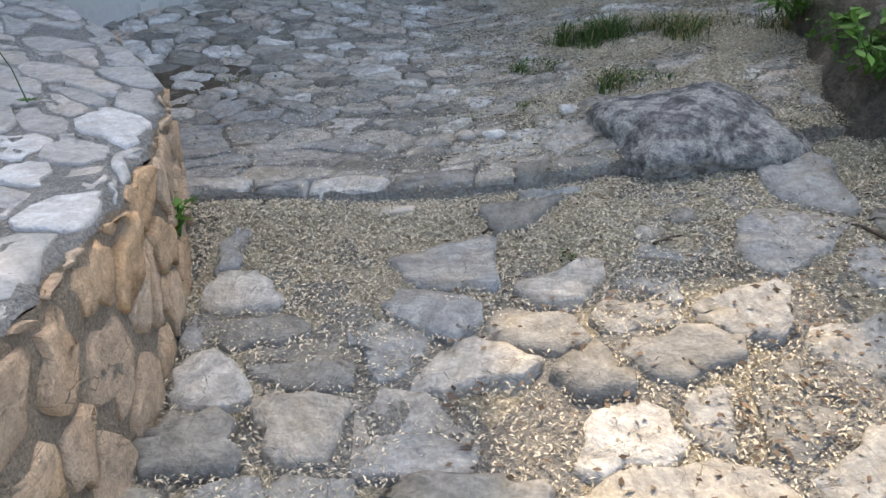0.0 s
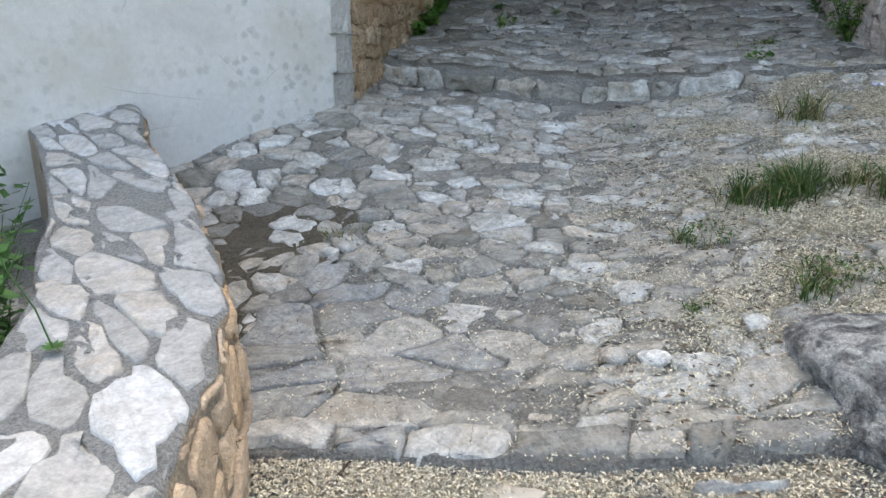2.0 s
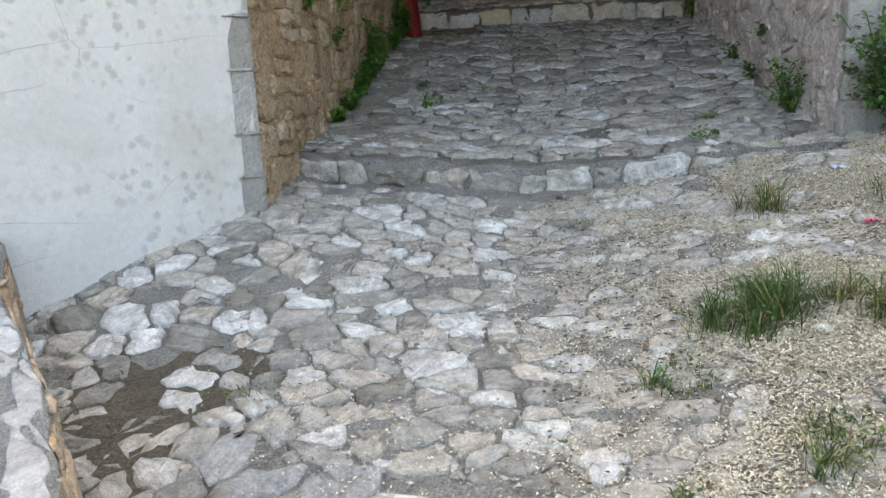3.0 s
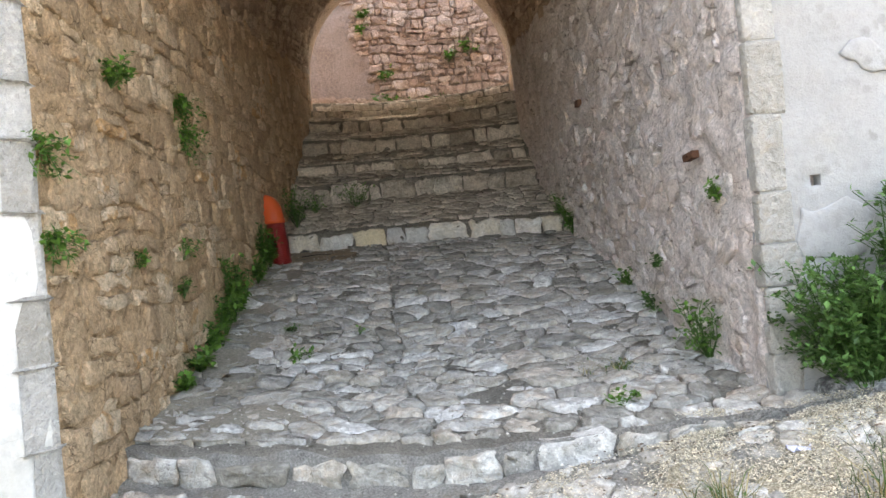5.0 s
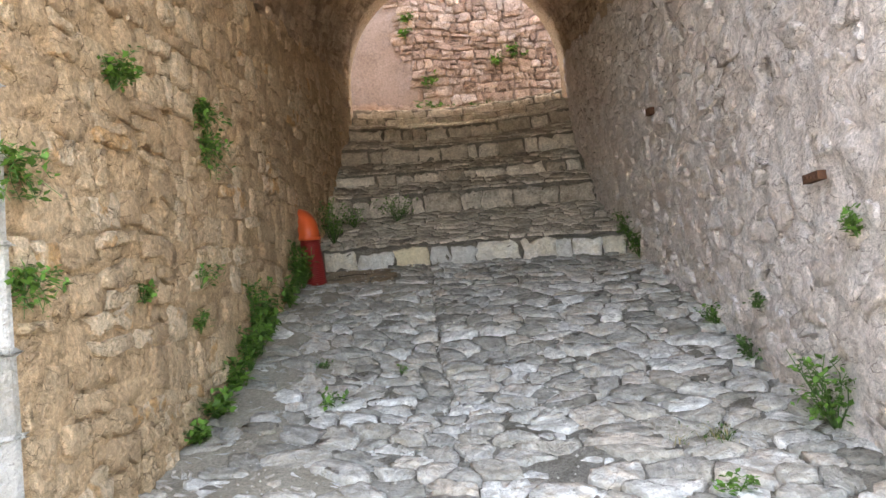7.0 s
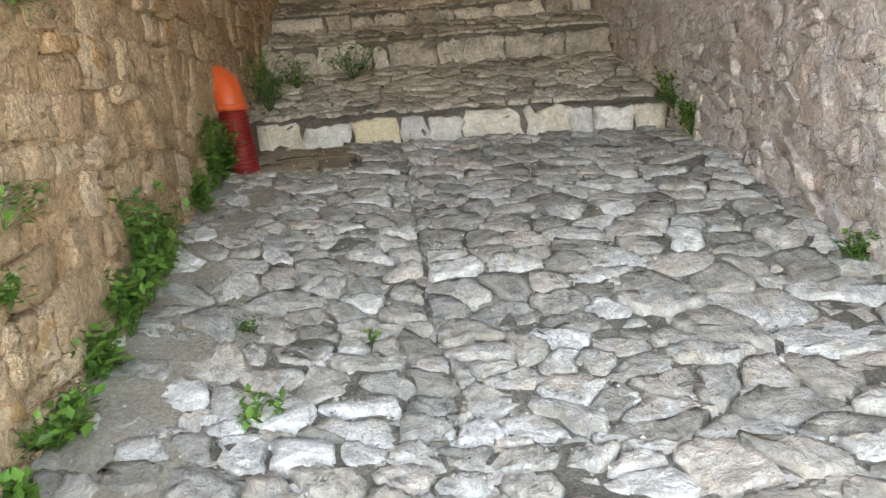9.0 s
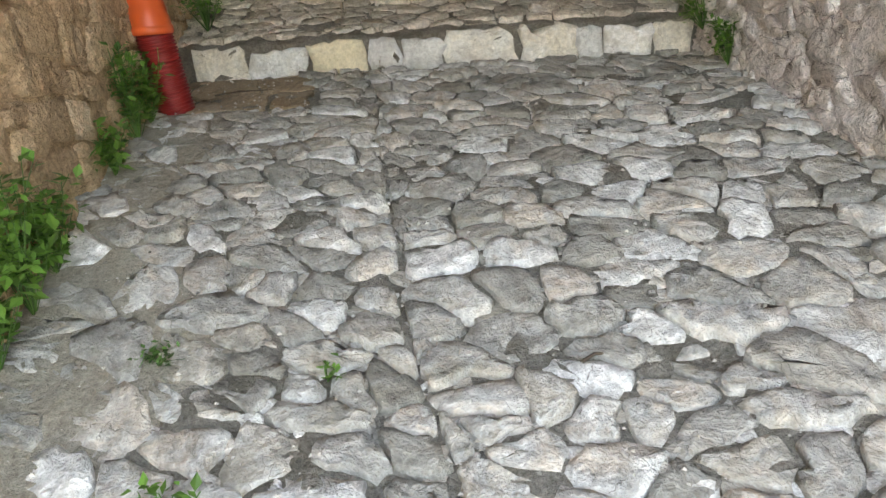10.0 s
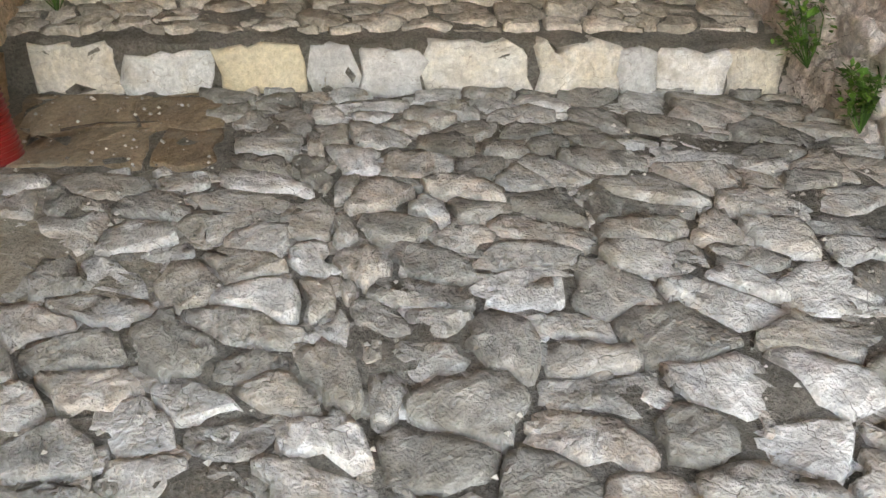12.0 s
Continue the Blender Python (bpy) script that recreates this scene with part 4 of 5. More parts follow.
# along the pinkish wall
for i, (y, z, s, n, mt) in enumerate([(6.15, 1.0, 0.3, 260, M_leaf), (7.05, 1.2, 0.1, 90, M_leaf_dark), (6.9, 1.5, 0.07, 60, M_leaf_dark), (7.6, 1.32, 0.15, 110, M_leaf), (9.5, 1.78, 0.22, 180, M_leaf), (9.85, 1.95, 0.24, 180, M_leaf), (5.85, 1.85, 0.11, 80, M_leaf), (5.62, 0.78, 0.13, 110, M_leaf)]):
    leafy("wall_foot_weed" if z < 2 and i not in (2, 6) else "wall_plant", (right_x(y) - 0.05, y, z - 0.03), s * 0.5, s * 0.7, s * 1.2, n, "green leafy weed growing against the pinkish wall", 60 + i, mt, out=(-1, 0, 0), group="weeds along the pinkish wall")
# weeds on the ramp and steps
leafy("ramp_weed", on_ground(-0.775, 7.87), 0.09, 0.08, 0.07, 70, "small grey-green weed between cobbles", 80, M_leaf_dark, 0.025)
leafy("ramp_weed", on_ground(-0.65, 7.25), 0.11, 0.1, 0.12, 60, "small green weed between cobbles", 81, None, 0.04)
leafy("ramp_weed", on_ground(-0.27, 7.7), 0.04, 0.04, 0.06, 22, "tiny green weed between cobbles", 82, None, 0.03)
leafy("ramp_weed", on_ground(1.05, 5.75, 0.02), 0.08, 0.06, 0.07, 60, "small green weed at the step edge", 83)
leafy("step_weed", (-0.3, 11.55, gz(-0.35, 11.55)), 0.3, 0.14, 0.34, 320, "green weed growing from a step riser", 84)
leafy("step_weed", (-0.8, 11.45, gz(-0.8, 11.45)), 0.16, 0.14, 0.28, 220, "green weed growing from a step riser", 85)
leafy("step_weed", (-1.0, 11.0, gz(-1.0, 11.0)), 0.18, 0.4, 0.5, 420, "green weed behind the drain pipe", 86)
# bush by the right wall, weed on the parapet side, weeds behind the parapet
leafy("bush", (2.0, 5.27, 0.88), 0.42, 0.24, 0.66, 6500, "dense green leafy bush against the whitewashed wall", 90, M_leaf_dark, 0.034, category="bush", per=34)
leafy("bush", (2.4, 5.25, 0.9), 0.5, 0.26, 1.0, 8500, "dense green leafy bush against the whitewashed wall", 91, M_leaf_dark, 0.036, category="bush", per=34)
for i, (x, y, z) in enumerate([(1.5, 2.55, 0.45), (1.58, 2.85, 0.62), (1.5, 3.3, 0.6), (1.62, 2.3, 0.4), (1.7, 3.7, 0.75)]):
    leafy("bank_weed", (x, y, z), 0.14, 0.2, 0.22, 130, "green weed growing on the earth bank", 120 + i, None, 0.05, out=(-1, 0, 0), droop=1 if i % 2 else 0)
leafy("wall_weed", (para(1.95)[0] + 0.03, 1.98, 0.04), 0.06, 0.08, 0.15, 16, "green weed at the foot of the parapet", 92, None, 0.06)
for i, (x, y, hh) in enumerate([(-1.7, 1.9, 0.8), (-1.85, 2.35, 0.95), (-2.1, 2.75, 1.0), (-1.75, 2.1, 0.85), (-2.4, 3.05, 0.85), (-2.65, 3.35, 0.9), (-2.95, 3.6, 0.95), (-1.7, 1.3, 0.55), (-2.5, 2.3, 0.6)]):
    leafy("ground_cover", (x, y, -0.4), 0.34, 0.3, hh, 700, "dark green undergrowth in shade behind the parapet", 95 + i, M_leaf_dark, 0.055, per=16, group="undergrowth behind the parapet")
leafy("far_weed", (0.4, 17.8, 4.58), 0.5, 0.2, 0.5, 220, "green weed at the foot of the far wall", 101, None, 0.09)
leafy("far_weed", (2.0, 17.8, 4.58), 0.9, 0.2, 0.4, 420, "green weed at the foot of the far wall", 102, None, 0.09)
for i, (x, z, s) in enumerate([(-0.05, 6.4, 0.2), (0.0, 6.7, 0.16), (1.75, 5.7, 0.24), (2.2, 5.8, 0.26), (0.35, 5.35, 0.25)]):
    leafy("far_wall_plant", (x, far_pt(x, z, 0.05)[1], z), s, 0.1, s * 1.3, 70, "green plant rooted in the far rubble wall", 104 + i, None, 0.09, out=(0, -1, 0))


# a flower on the cap
flower = root("wild_flower", (-1.27, 2.2, para(2.2)[2]), "thin wild stalk with one yellow flower on the parapet", "flower")
flower_stalk = part("stalk", tube([(0, 0, 0), (-0.03, 0.0, 0.1), (-0.08, -0.01, 0.2), (-0.1, -0.01, 0.26)], [0.0025, 0.002, 0.002, 0.0015], 6), M_leaf_dark, flower)
V, F = [], []
for k in range(8):
    leaf_verts(V, F, Vector((-0.1, -0.01, 0.26)), Vector((math.cos(k * 0.785), math.sin(k * 0.785), 0.4)).normalized(), Vector((0, 0, 1)), 0.022, 0.012)
mesh_ob("flower_head", V, F, M_yellow, flower_stalk, smooth=False)
V, F = [], []
for k in range(14):
    a = k * 2.4
    leaf_verts(V, F, Vector((0, 0, 0.004)), Vector((math.cos(a), math.sin(a), 0.2)).normalized(), Vector((0, 0, 1)), 0.035, 0.012)
mesh_ob("leaf_rosette", V, F, M_leaf_dark, flower, smooth=False)


# iron cramp and small square holes in the pinkish wall
def block(bm, at, size, turn=0.0):
    bmesh.ops.create_cube(bm, size=1, matrix=Matrix.Translation(at) @ Matrix.Rotation(turn, 4, "X") @ Matrix.Diagonal((*size, 1)))


bm = bmesh.new()
block(bm, (right_x(6.18) - 0.045, 6.18, 2.1), (0.04, 0.13, 0.04), -0.08)
for k in (-0.04, 0.0, 0.04):
    bmesh.ops.create_cone(bm, segments=8, radius1=0.009, radius2=0.007, depth=0.01, cap_ends=True, matrix=Matrix.Translation((right_x(6.18) - 0.068, 6.18 + k, 2.1)) @ Matrix.Rotation(math.pi / 2, 4, "Y"))
tagged(part("iron_cramp", bm, M_rust, smooth=False), "rusty iron cramp set in the pinkish wall", "iron bar")
bm = bmesh.new()
block(bm, (right_x(8.8) - 0.035, 8.8, 2.92), (0.04, 0.1, 0.055))
tagged(part("iron_bracket", bm, M_rust, smooth=False), "small rusty iron bracket set in the pinkish wall", "iron bar")


# litter dropped on the path
def crumple(name, at, size, mat, label, seed):
    bm = bmesh.new()
    bmesh.ops.create_grid(bm, x_segments=7, y_segments=7, size=0.5)
    for v in bm.verts:
        v.co = Vector((v.co.x * size[0], v.co.y * size[1], size[2] * (0.3 + abs(noise.noise(v.co * 4 + Vector((seed, 0, 0)))))))
    bmesh.ops.solidify(bm, geom=bm.faces[:], thickness=0.002)
    ob = part(name, bm, mat)
    ob.location = at
    return tagged(ob, label, "litter")


crumple("wrapper", on_ground(1.4, 4.45, 0.01), (0.08, 0.06, 0.03), M_pinkbag, "crumpled pink plastic wrapper lying in dry leaves", 1)
crumple("plastic_scrap", on_ground(1.5, 5.0, 0.01), (0.1, 0.06, 0.03), M_bluebag, "pale blue plastic scrap lying by the step", 2)
st = stone([(-0.08, 0.03), (-0.03, -0.035), (0.085, -0.03), (0.09, 0.01), (0.0, 0.04)], lambda u, v, h: (u - 0.19, v + 2.33, gz(-0.19, 2.33) + 0.02 + h + 0.15 * u), random.Random(3), 0.0, 0.012, 0.012, 0.0)
tagged(mesh_ob("stone_chip", *st, M_tile), "flat pale stone chip lying on dry litter", "stone")
lr = random.Random(31)
spots = [(0.51, 2.98, 0.05), (0.08, 2.88, 0.055), (0.2, 2.86, 0.05), (0.62, 2.08, 0.05), (0.75, 2.16, 0.06), (0.9, 3.95, 0.04)]
spots += [(lr.uniform(0.55, 1.7), lr.uniform(2.9, 5.2), 0.018 + 0.03 * lr.random() ** 2) for _ in range(34)]
for k, (x, y, sz) in enumerate(spots):
    rk = rock("loose_stone", on_ground(x, y, 0.012), (sz * (0.8 + 0.5 * lr.random()), sz * (0.7 + 0.4 * lr.random()), sz * 0.45), 20.0 + 3.7 * k, M_pave, "small pale loose stone lying in the dry litter", "stone", lump=0.6, sub=2)
    rk.rotation_euler = (0, 0, lr.random() * 6.28)
    tagged(rk, group="loose stones in the litter")
for i, (x, y, ln, a) in enumerate([(-0.62, 2.3, 0.12, 1.4), (0.12, 2.15, 0.05, 0.3), (0.05, 2.05, 0.04, 1.0), (0.62, 2.0, 0.2, 0.4), (-0.9, 10.25, 0.35, 0.1), (0.45, 7.55, 0.12, 0.2), (1.25, 1.9, 0.2, 2.0)]):
    d = Vector((math.cos(a), math.sin(a), 0)) * ln
    tw = part("twig", tube([(0, 0, 0), tuple(d * 0.4 + Vector((0, 0.012, 0.01))), tuple(d)], [0.006, 0.005, 0.002], 6), M_twig)
    tw.location = on_ground(x, y, 0.03)
    tagged(tw, "dry dark twig lying on the paving", "twig")

# dry blossom litter, drifted thickest below the low step and to the right
nr = np.random.RandomState(4)
V, F = [], []


def litter_amount(x, y):
    a = 0.0
    if y < 2.44 + 0.09 * x:
        a = 0.18 + 0.82 * np.interp(y, [1.0, 1.7, 2.1, 2.5], [0.05, 0.3, 0.9, 1.0])
        a *= 0.45 + 0.9 * (noise.noise((x * 2.2, y * 2.2, 3)) + 0.35)
        if y > 2.1:
            a = max(a, 0.55)
    else:
        a = np.interp(x, [-0.2, 0.35, 0.8, 1.2], [0.06, 0.5, 1.0, 1.2]) * np.interp(y, [2.6, 4.6, 5.6], [1.0, 0.8, 0.5])
        a *= 0.5 + 1.5 * (noise.noise((x * 2.8, y * 2.8, 8)) + 0.22)
    return a


def bed_pt(x, Y, h):
    p = ground_pt(x, Y, 0)
    return (p[0], p[1], p[2] + h - (0.014 if Y < 2.44 else 0.026) + 0.038 * min(1.0, max(0.0, float(litter_amount(p[0], p[1])))))


bed = surface("litter_bed", frange(-0.72, 2.3, 0.05), frange(0.4, 2.4, 0.05) + [2.4, 2.436], bed_pt, M_litter, rough=0.012, seed=12)
tagged(bed, "matted bed of dry straw-coloured blossom litter", "litter", kind="stuff")
bed = surface("litter_bed", frange(0.0, 2.3, 0.05), frange(2.56, 5.5, 0.05), bed_pt, M_litter, rough=0.012, seed=12)
tagged(bed, "matted bed of dry straw-coloured blossom litter", "litter", kind="stuff")
lit = 0
for _ in range(640000):
    x, y = nr.uniform(-0.95, 2.2), nr.uniform(0.6, 5.4)
    if nr.rand() > litter_amount(x, y) or lit > 380000:
        continue
    lit += 1
    z = gz(x, y) + max(0.008, -0.012 + 0.038 * min(1.0, max(0.0, float(litter_amount(x, y))))) + nr.rand() * 0.014
    a, ln, w = nr.rand() * 6.283, 0.004 + 0.0045 * nr.rand(), 0.0015 + 0.0016 * nr.rand()
    dx, dy = math.cos(a), math.sin(a)
    t = nr.uniform(-0.004, 0.004)
    b = len(V)
    V += [(x - dx * ln, y - dy * ln, z - t), (x - dy * w, y + dx * w, z + 0.003), (x + dx * ln, y + dy * ln, z + t), (x + dy * w, y - dx * w, z + 0.001)]
    F.append((b, b + 1, b + 2, b + 3))
tagged(mesh_ob("blossom_litter", V, F, M_chaff, smooth=False), "dry straw-coloured fallen blossom strewn over the path", "litter", kind="stuff")

dr = np.random.RandomState(14)
V, F = [], []
for _ in range(9000):
    x, y = dr.uniform(0.0, 2.0), dr.uniform(0.8, 5.4)
    if dr.rand() > 0.25 + 0.75 * max(0.0, noise.noise((x * 1.8, y * 1.8, 11)) + 0.15):
        continue
    z = gz(x, y) + 0.022 + 0.012 * dr.rand()
    a, ln, w = dr.rand() * 6.283, 0.006 + 0.012 * dr.rand(), 0.002 + 0.005 * dr.rand()
    dx, dy = math.cos(a), math.sin(a)
    b = len(V)
    V += [(x - dx * ln, y - dy * ln, z), (x - dy * w, y + dx * w, z + 0.004), (x + dx * ln, y + dy * ln, z + 0.002), (x + dy * w, y - dx * w, z)]
    F.append((b, b + 1, b + 2, b + 3))
tagged(mesh_ob("leaf_debris", V, F, M_debris, smooth=False), "brown leaf debris scattered among the dry litter", "litter", kind="stuff")

# damp soil between sunken stones beside the parapet
soil = surface("soil", frange(-1.95, -0.95, 0.05), frange(3.0, 4.05, 0.05), lambda x, Y, h: ground_pt(x, Y, h + 0.012 - 0.03 * max(0.0, math.hypot((x + 1.45) / 0.42, (Y - 3.55 ) / 0.45) - 0.75)), M_soil, rough=0.008, seed=15)
tagged(soil, "dark damp soil between sunken stones", "soil", kind="stuff")

dirt = surface("dirt_drift", frange(-1.5, -0.2, 0.06), frange(5.8, 10.4, 0.06), lambda x, Y, h: ground_pt(x, Y, h - 0.014 + 0.034 * max(0.0, min(1.0, (-0.45 - x) / 0.45 + 0.9 * noise.noise((x * 2, Y * 2, 5))) * min(1.0, max(0.2, (9.9 - Y) * 3)))), M_dust, rough=0.014, seed=21)
tagged(dirt, "grey-brown dirt drifted over the cobbles", "dirt", kind="stuff")

# pebbles, grit and crumbs of mortar on the ramp and the terraces
pr = np.random.RandomState(9)
V, F = [], []
for _ in range(5200):
    x, Y = pr.uniform(-1.3, 1.8), pr.uniform(2.65, 10.4)
    if Y < 5.7 and x > 0.9:
        continue
    s = 0.0025 + 0.009 * pr.rand() ** 3
    p = ground_pt(x, Y, 0.014 + 0.014 * pr.rand())
    b = len(V)
    o = [(s, 0, 0), (-0.6 * s, 0.8 * s, 0.1 * s), (-0.5 * s, -0.9 * s, 0), (0.1 * s, 0, 0.8 * s), (0, 0.1 * s, -0.6 * s)]
    a = pr.rand() * 6.28
    V += [(p[0] + q[0] * math.cos(a) - q[1] * math.sin(a), p[1] + q[0] * math.sin(a) + q[1] * math.cos(a), p[2] + q[2]) for q in o]
    F += [(b, b + 1, b + 3), (b + 1, b + 2, b + 3), (b + 2, b, b + 3), (b + 1, b, b + 4), (b + 2, b + 1, b + 4), (b, b + 2, b + 4)]
tagged(mesh_ob("pebble_grit", V, F, M_grit, smooth=False), "pale pebbles and crumbs scattered over the cobbles", "gravel", kind="stuff")
# white scraps by the weeds
for x, y in ((-1.06, 8.0), (-0.95, 9.3), (-0.82, 9.25), (0.38, 8.05), (1.0, 8.28)):
    st = stone([(-0.03, -0.02), (0.02, -0.025), (0.03, 0.01), (0.0, 0.028), (-0.025, 0.015)], lambda u, v, h: (u + x, v + y, gz(x, y) + 0.03 + h), random.Random(int(abs(x) * 100)), 0.0, 0.012, 0.02, 0.0)
    if st:
        tagged(mesh_ob("stone_chip", *st, M_white), "small white stone chip lying on the cobbles", "stone")

# steps that climb away in the yard beyond
for k in range(3):
    base = 4.28 + 0.17 * k
    st_row = root("yard_step", (-0.9, 15.7 + 0.5 * k, base), "warm-toned stone step climbing away in the yard", "step", kind="structure")
    x = -1.6
    yr = random.Random(70 + k)
    while x < 0.55 - 0.75 * k:
        w = 0.22 + 0.2 * yr.random()
        st = stone([(x + 0.9, 0.0), (x + 0.9 + w, 0.0), (x + 0.9 + w, 0.24), (x + 0.9, 0.24)], lambda u, v, h: (u, -h + 0.06 * (u - 0.5), v), yr, 0.006, 0.03, 0.4, 0.02)
        if st:
            mesh_ob("step_stone", st[0], st[1], M_far, st_row, smooth=False)
        x += w

# ---- masonry pieces ----
rng = random.Random(5)
always = lambda u, v: True
# parapet cap and path side
CW = 0.62
lay(cells(0.4, 4.28, 0.004, CW - 0.01, 0.19, 0.165, rng, 0.42), lambda u, v, h: cap_pt(u, v / CW, h), rng, M_cap, parapet, lambda u, v: True, pick=lambda u, v: rng.random() < 0.93, gap=0.013, high=0.008, cut=0.08, tilt=0.025, deep=0.02, soft=True, name="cap_stone", flip=True)
lay(cells(0.4, 4.2, 0.02, 0.43, 0.19, 0.16, rng, 0.36, -0.3), lambda u, v, h: side_pt(u, v / 0.43, h), rng, M_paraside, parapet, lambda u, v: True, gap=0.016, high=0.016, tilt=0.05, cut=0.02, deep=0.05, soft=True, name="side_stone", flip=True)

# lower terrace: large flat stones half drowned in dirt
lay(cells(-0.68, 1.6, 0.2, 2.35, 0.225, 0.19, rng, 0.4, 0.16), ground_pt, rng, M_flag, ground, lambda u, v: True, gap=0.014, high=0.03, tilt=0.025, soft=True, cut=0.11, name="flagstone", pick=lambda u, v: rng.random() < np.interp(v, [1.5, 1.95, 2.3], [0.97, 0.8, 0.3]))
# its edge: a low kerb of long stones
lay([[(x, 2.44), (x + w, 2.44), (x + w, 2.54 + 0.05 * w), (x, 2.53)] for x, w in ((-0.93, 0.26), (-0.67, 0.2), (-0.47, 0.28), (-0.19, 0.3), (0.11, 0.14), (0.25, 0.12), (0.37, 0.24))], ground_pt, rng, M_flag, ground, lambda u, v: True, gap=0.003, high=0.024, deep=0.12, tilt=0.02, soft=True, name="edge_stone")
# middle stretch up to the first riser
smooth_patch = lambda u, v: -1.15 < u < -0.15 and 2.5 < v < 3.35 - 0.25 * (u + 0.65)
lay(cells(-2.4, 2.1, 2.53, 5.56, 0.15, 0.108, rng, drop=0.28), ground_pt, rng, M_pave, ground, lambda u, v: -0.9 < u < 0.8 and 2.5 < v < 4.7, gap=0.009, high=0.018, tilt=0.035, cut=0.06, soft=True, name="paving_stone",
    pick=lambda u, v: not smooth_patch(u, v) and rng.random() < 0.94 and (u < 0.55 or rng.random() < np.interp(u, [0.55, 1.0], [0.9, 0.7]) or v > 4.8))
lay(cells(-1.2, -0.1, 2.54, 3.5, 0.26, 0.17, rng, drop=0.1), ground_pt, rng, M_flag, ground, always, gap=0.004, high=0.014, tilt=0.015, soft=True, name="large_slab", pick=smooth_patch)
# ramp inside the passage
for a, b, v0, v1 in ((-1.5, 1.95, 5.8, 7.0), (-1.5, 0.0, 7.0, 10.46), (0.0, 1.95, 7.0, 10.46)):
    lay(cells(a, b, v0, v1, 0.172, 0.128, rng, drop=0.32), lambda u, v, h: ground_pt(u + 0.09 * noise.noise((v * 1.7, 0, 3)) * max(0.0, 1 - abs(u) / 0.6), v, h), rng, M_pave, ground, lambda u, v: -0.6 < u < 1.0 and 7.2 < v < 9.9, limit=150, gap=0.009, high=0.026, tilt=0.055, cut=0.06, soft=True, name="cobble",
        pick=lambda u, v: not (-1.2 < u < -0.28 and v > 9.74) and rng.random() < 0.96)
lay(cells(-1.12, -0.3, 9.76, 10.44, 0.4, 0.33, rng, 0.16, 0.0), ground_pt, rng, M_slab, ground, always, gap=0.006, high=0.012, tilt=0.006, soft=True, name="slab")
# small stones wedged between the large ones
for v0, v1, mt in ((2.6, 5.5, M_pave), (5.85, 10.4, M_pave)):
    lay(cells(-1.25, 1.5, v0, v1, 0.068, 0.055, rng, drop=0.3), ground_pt, rng, mt, ground, lambda u, v: False, small=0.012, gap=0.006, high=0.007, deep=0.02, tilt=0.06, soft=True, name="filler_stone",
        pick=lambda u, v: not (-1.2 < u < -0.28 and v > 9.74) and not smooth_patch(u, v) and rng.random() < 0.5)
# stair treads
for a, b in ((10.58, 11.8), (11.87, 12.4), (12.47, 13.0), (13.07, 13.8), (13.87, 14.3), (14.4, 15.0), (15.05, 17.9)):
    lay(cells(-1.3, 2.5, a, b, 0.17, 0.12, rng), ground_pt, rng, M_tread, ground, lambda u, v: False, gap=0.011, high=0.022, tilt=0.05, soft=True, name="tread_stone")


# risers, stone by stone
def riser(Y, x0, x1, sizes, mat, name, label, tall):
    lo, hi = float(np.interp(Y - 0.002, PY, PZ)), float(np.interp(Y + 0.006, PY, PZ))
    step = root(name, (0, Y, lo), label, "step", kind="structure")
    x, k = x0, 0
    while x < x1 - 0.06:
        w = min(sizes[k % len(sizes)] * (0.85 + 0.3 * rng.random()), x1 - x)
        k += 1
        top = (hi - lo) * ((0.86 if Y > 6 else 0.7) + 0.2 * rng.random())
        lean = (rng.random() - 0.5) * 0.05
        poly = [(x, -0.04), (x + w + lean, -0.04), (x + w - lean, top * (0.9 + 0.12 * rng.random())), (x + w * 0.5, top * (0.97 + 0.08 * rng.random())), (x - 0.4 * lean, top * (0.9 + 0.12 * rng.random()))]
        mt = M_yellowstone if mat is M_white and k == 3 else mat
        def at(u, v, h, lo=lo, Y=Y):
            g = ground_pt(u, Y, 0)
            return (u, g[1] - h + 0.012 - Y, float(cross(u, Y)) + v)
        r = stone(poly, at, rng, 0.005, 0.04, 0.08, 0.02, soft=True)
        if r:
            mesh_ob("riser_stone", r[0], r[1], mt, step)
            # the same stone's top, a slab that runs back into the tread
            r2 = stone([(x, 0.0), (x + w, 0.0), (x + w, 0.13), (x, 0.13)], lambda u, v, h: (u, ground_pt(u, Y, 0)[1] - Y + v + 0.025, float(cross(u, Y)) + top - 0.03 + h), rng, 0.005, 0.02, 0.04, 0.02, soft=True)
            if r2:
                # stair tops take the darker tread tone, to offset the skylight on them
                mesh_ob("tread_edge", r2[0], r2[1], M_pave if mat is M_white else M_tread, step)
        x += w
    return step


riser(5.69, -1.42, 1.75, [0.28, 0.17, 0.36, 0.24, 0.3, 0.14], M_pave, "step_1", "rough grey stone step at the mouth of the passage", 0.2)
riser(10.48, -1.08, 1.9, [0.33, 0.36, 0.42, 0.17, 0.27, 0.38, 0.3, 0.12, 0.26], M_white, "step_2", "step with whitened stone riser in the passage", 0.2)
for Y, n in ((11.8, 3), (12.4, 4), (13.0, 5), (13.8, 6), (14.3, 7), (15.0, 8)):
    riser(Y, left_x(min(Y, 14.3)) + 0.02, right_x(min(Y, 14.3)) - 0.02, rng.sample([0.3, 0.42, 0.2, 0.5, 0.24, 0.15, 0.36], 7), M_riser, "step_%d" % n, "worn grey stone step of the passage stair", 0.2)

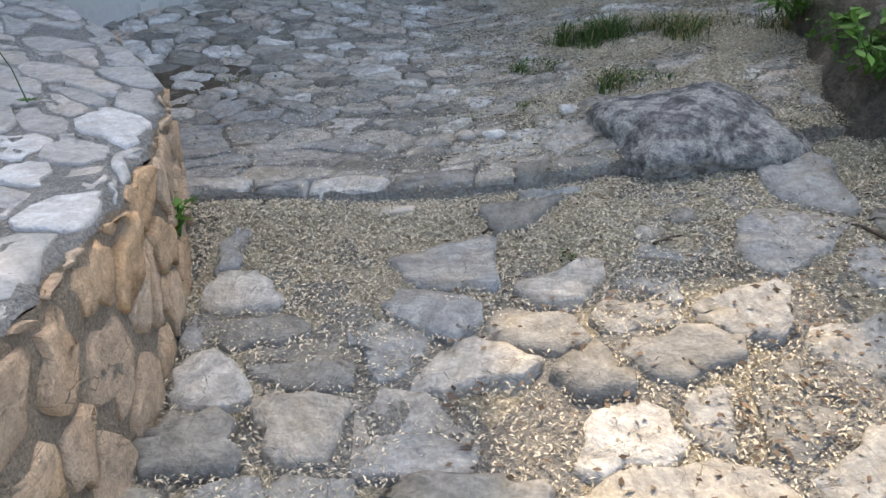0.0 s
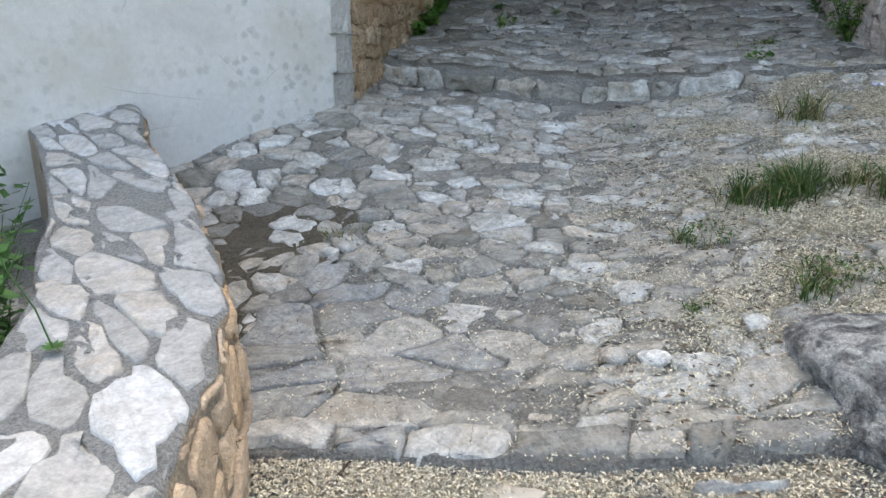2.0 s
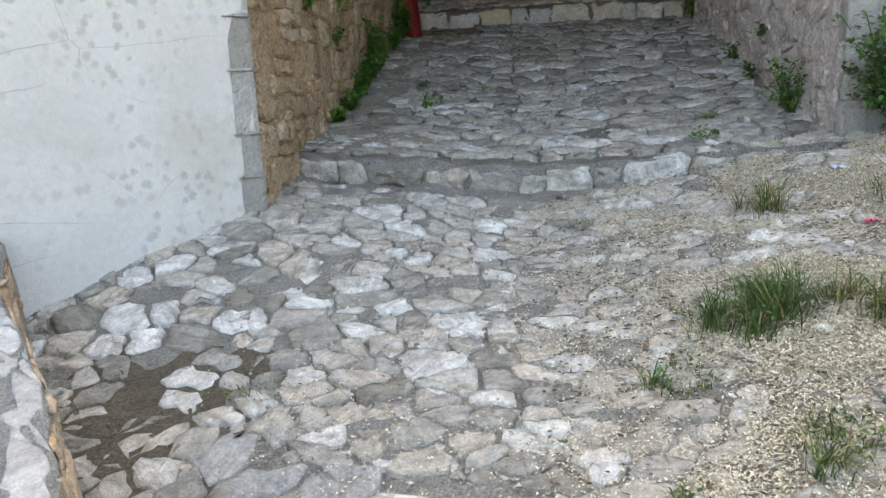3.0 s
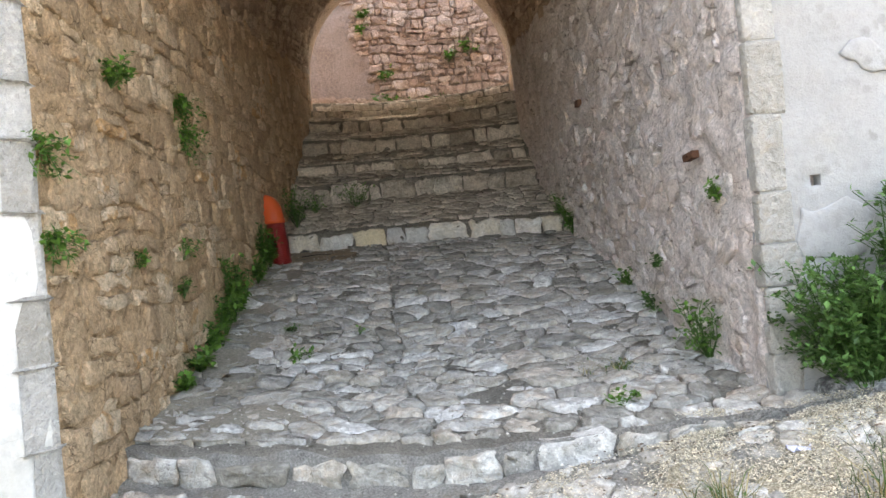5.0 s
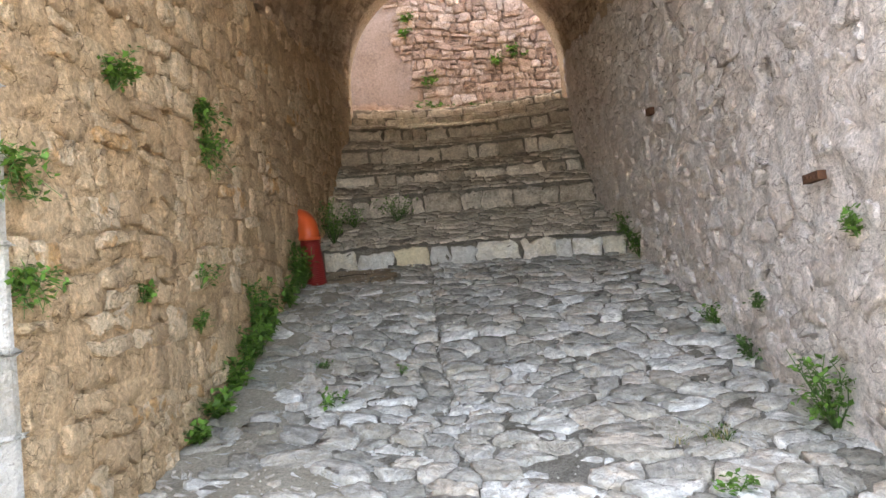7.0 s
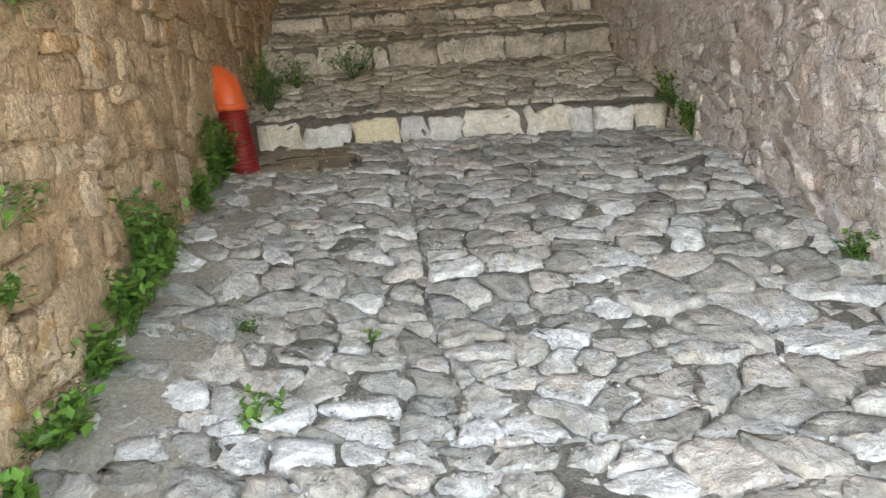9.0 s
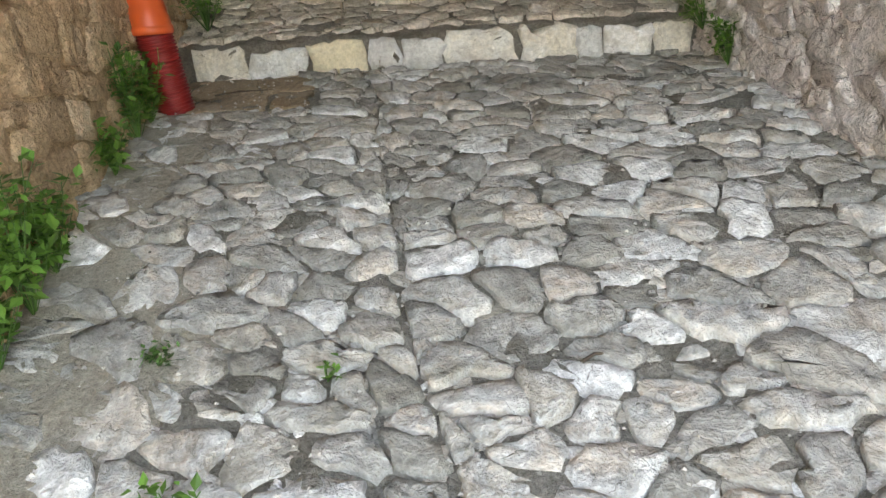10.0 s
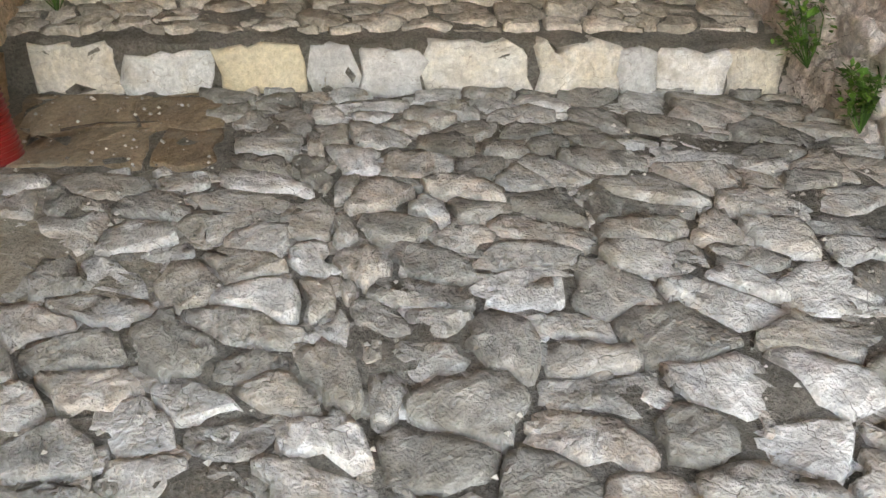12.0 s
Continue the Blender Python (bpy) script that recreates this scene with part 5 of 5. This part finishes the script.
# side walls of the passage
between = lambda xf: (lambda u, v: gz(xf(u), u) - 0.12 < v < spring_z(u) + 0.05)
lay(courses(5.5, 14.2, 0.5, 4.75, 0.23, 0.165, rng, 0.05), left_pt, rng, M_leftwall, wall_west, lambda u, v: u < 7.6 and v < 3.2, gap=0.008, high=0.026, tilt=0.035, cut=0.03, soft=True, name="wall_stone", pick=lambda u, v: between(left_x)(u, v) and rng.random() < 0.86)
clear = lambda u, v: not (abs(u - 6.66) < 0.17 and 2.0 < v < 2.8) and not (abs(u - 6.18) < 0.16 and abs(v - 2.1) < 0.12) and not (abs(u - 8.8) < 0.14 and abs(v - 2.92) < 0.1)
lay(cells(5.75, 14.2, 0.5, 4.75, 0.16, 0.095, rng, 0.46, drop=0.3), right_pt, rng, M_rightwall, wall_east, lambda u, v: u < 8.6 and v < 3.2, gap=0.006, high=0.026, tilt=0.12, soft=True, name="wall_stone", pick=lambda u, v: between(right_x)(u, v) and clear(u, v) and rng.random() < np.interp(u, [6, 7, 8, 9], [0.5, 0.7, 0.85, 0.97]), flip=True)
# vault stones, all in the ceiling's one mesh
VL = 5.0
V, F = [], []
for poly in courses(5.56, 14.2, 0.02, VL - 0.1, 0.2, 0.12, rng):
    st = stone(poly, lambda u, v, h: vault_pt(u, v / VL, h), rng, gap=0.012, high=0.03, tilt=0.07)
    if st:
        b = len(V)
        V += st[0]
        F += [tuple(i + b for i in f) for f in st[1]]
bm = bmesh.new()
bm.from_mesh(vault.data)
me = bpy.data.meshes.new("vault_stones")
me.from_pydata(V, [], F)
bm.from_mesh(me)
bm.to_mesh(vault.data)
bm.free()
vault.data.polygons.foreach_set("use_smooth", [True] * len(vault.data.polygons))
# far rubble wall; its left stretch stays plastered
lay(courses(-3.5, 6.5, 4.4, 9.3, 0.23, 0.17, rng, 0.09), far_pt, rng, M_far, wall_far, lambda u, v: 0.2 < u < 3.0 and v < 6.6, gap=0.011, high=0.055, tilt=0.1, soft=True, name="rubble_stone", pick=lambda u, v: u > -0.1 + 0.35 * noise.noise((v * 1.5, 0, 2)) - 0.25 * (v - 6))


# quoins at the passage corners
def quoins(name, corner, dirs, z0, z1, label, hs, ws, mat):
    z, k = z0, 0
    q = root(name, (corner[0], corner[1], z0), label, "quoin", kind="structure")
    while z < z1:
        h = hs[k % len(hs)]
        w0, w1 = ws[k % len(ws)]
        bm = bmesh.new()
        bmesh.ops.create_cube(bm, size=1)
        d0, d1 = Vector((*dirs[0], 0)), Vector((*dirs[1], 0))
        for v in bm.verts:
            a, b = (v.co.x + 0.5) * w0, (v.co.y + 0.5) * w1
            v.co = d0 * (a - 0.012) + d1 * (b - 0.012) + Vector((0, 0, z - z0 + 0.002 + (v.co.z + 0.5) * (h - 0.004)))
        bmesh.ops.bevel(bm, geom=bm.edges[:] + bm.verts[:], offset=0.016, segments=2, affect="EDGES", profile=0.6)
        for v in bm.verts:
            v.co += Vector((noise.noise(v.co * 9 + Vector((k, 0, 0))), noise.noise(v.co * 9 + Vector((0, k, 0))), noise.noise(v.co * 9 + Vector((0, 0, k))))) * 0.012
        part("quoin_stone", bm, mat, q, smooth=False)
        z += h
        k += 1
    return q


quoins("quoins_east", (right_x(5.5), 5.5), ((1, 0), (0, 1)), 0.75, 6.8, "limewashed corner stones of the passage mouth", [0.14, 0.2, 0.15, 0.16, 0.2, 0.24, 0.36, 0.34, 0.24], [(0.17, 0.06), (0.15, 0.08), (0.18, 0.06), (0.16, 0.05), (0.2, 0.1)], M_quoin)
quoins("quoins_west", wl0, ((DX, DY), (0.065, 0.998)), 0.5, 6.8, "limewashed corner stones of the slanting wall", [0.3, 0.24, 0.34, 0.28, 0.36], [(0.095, 0.03), (0.075, 0.03), (0.1, 0.03)], M_quoin)
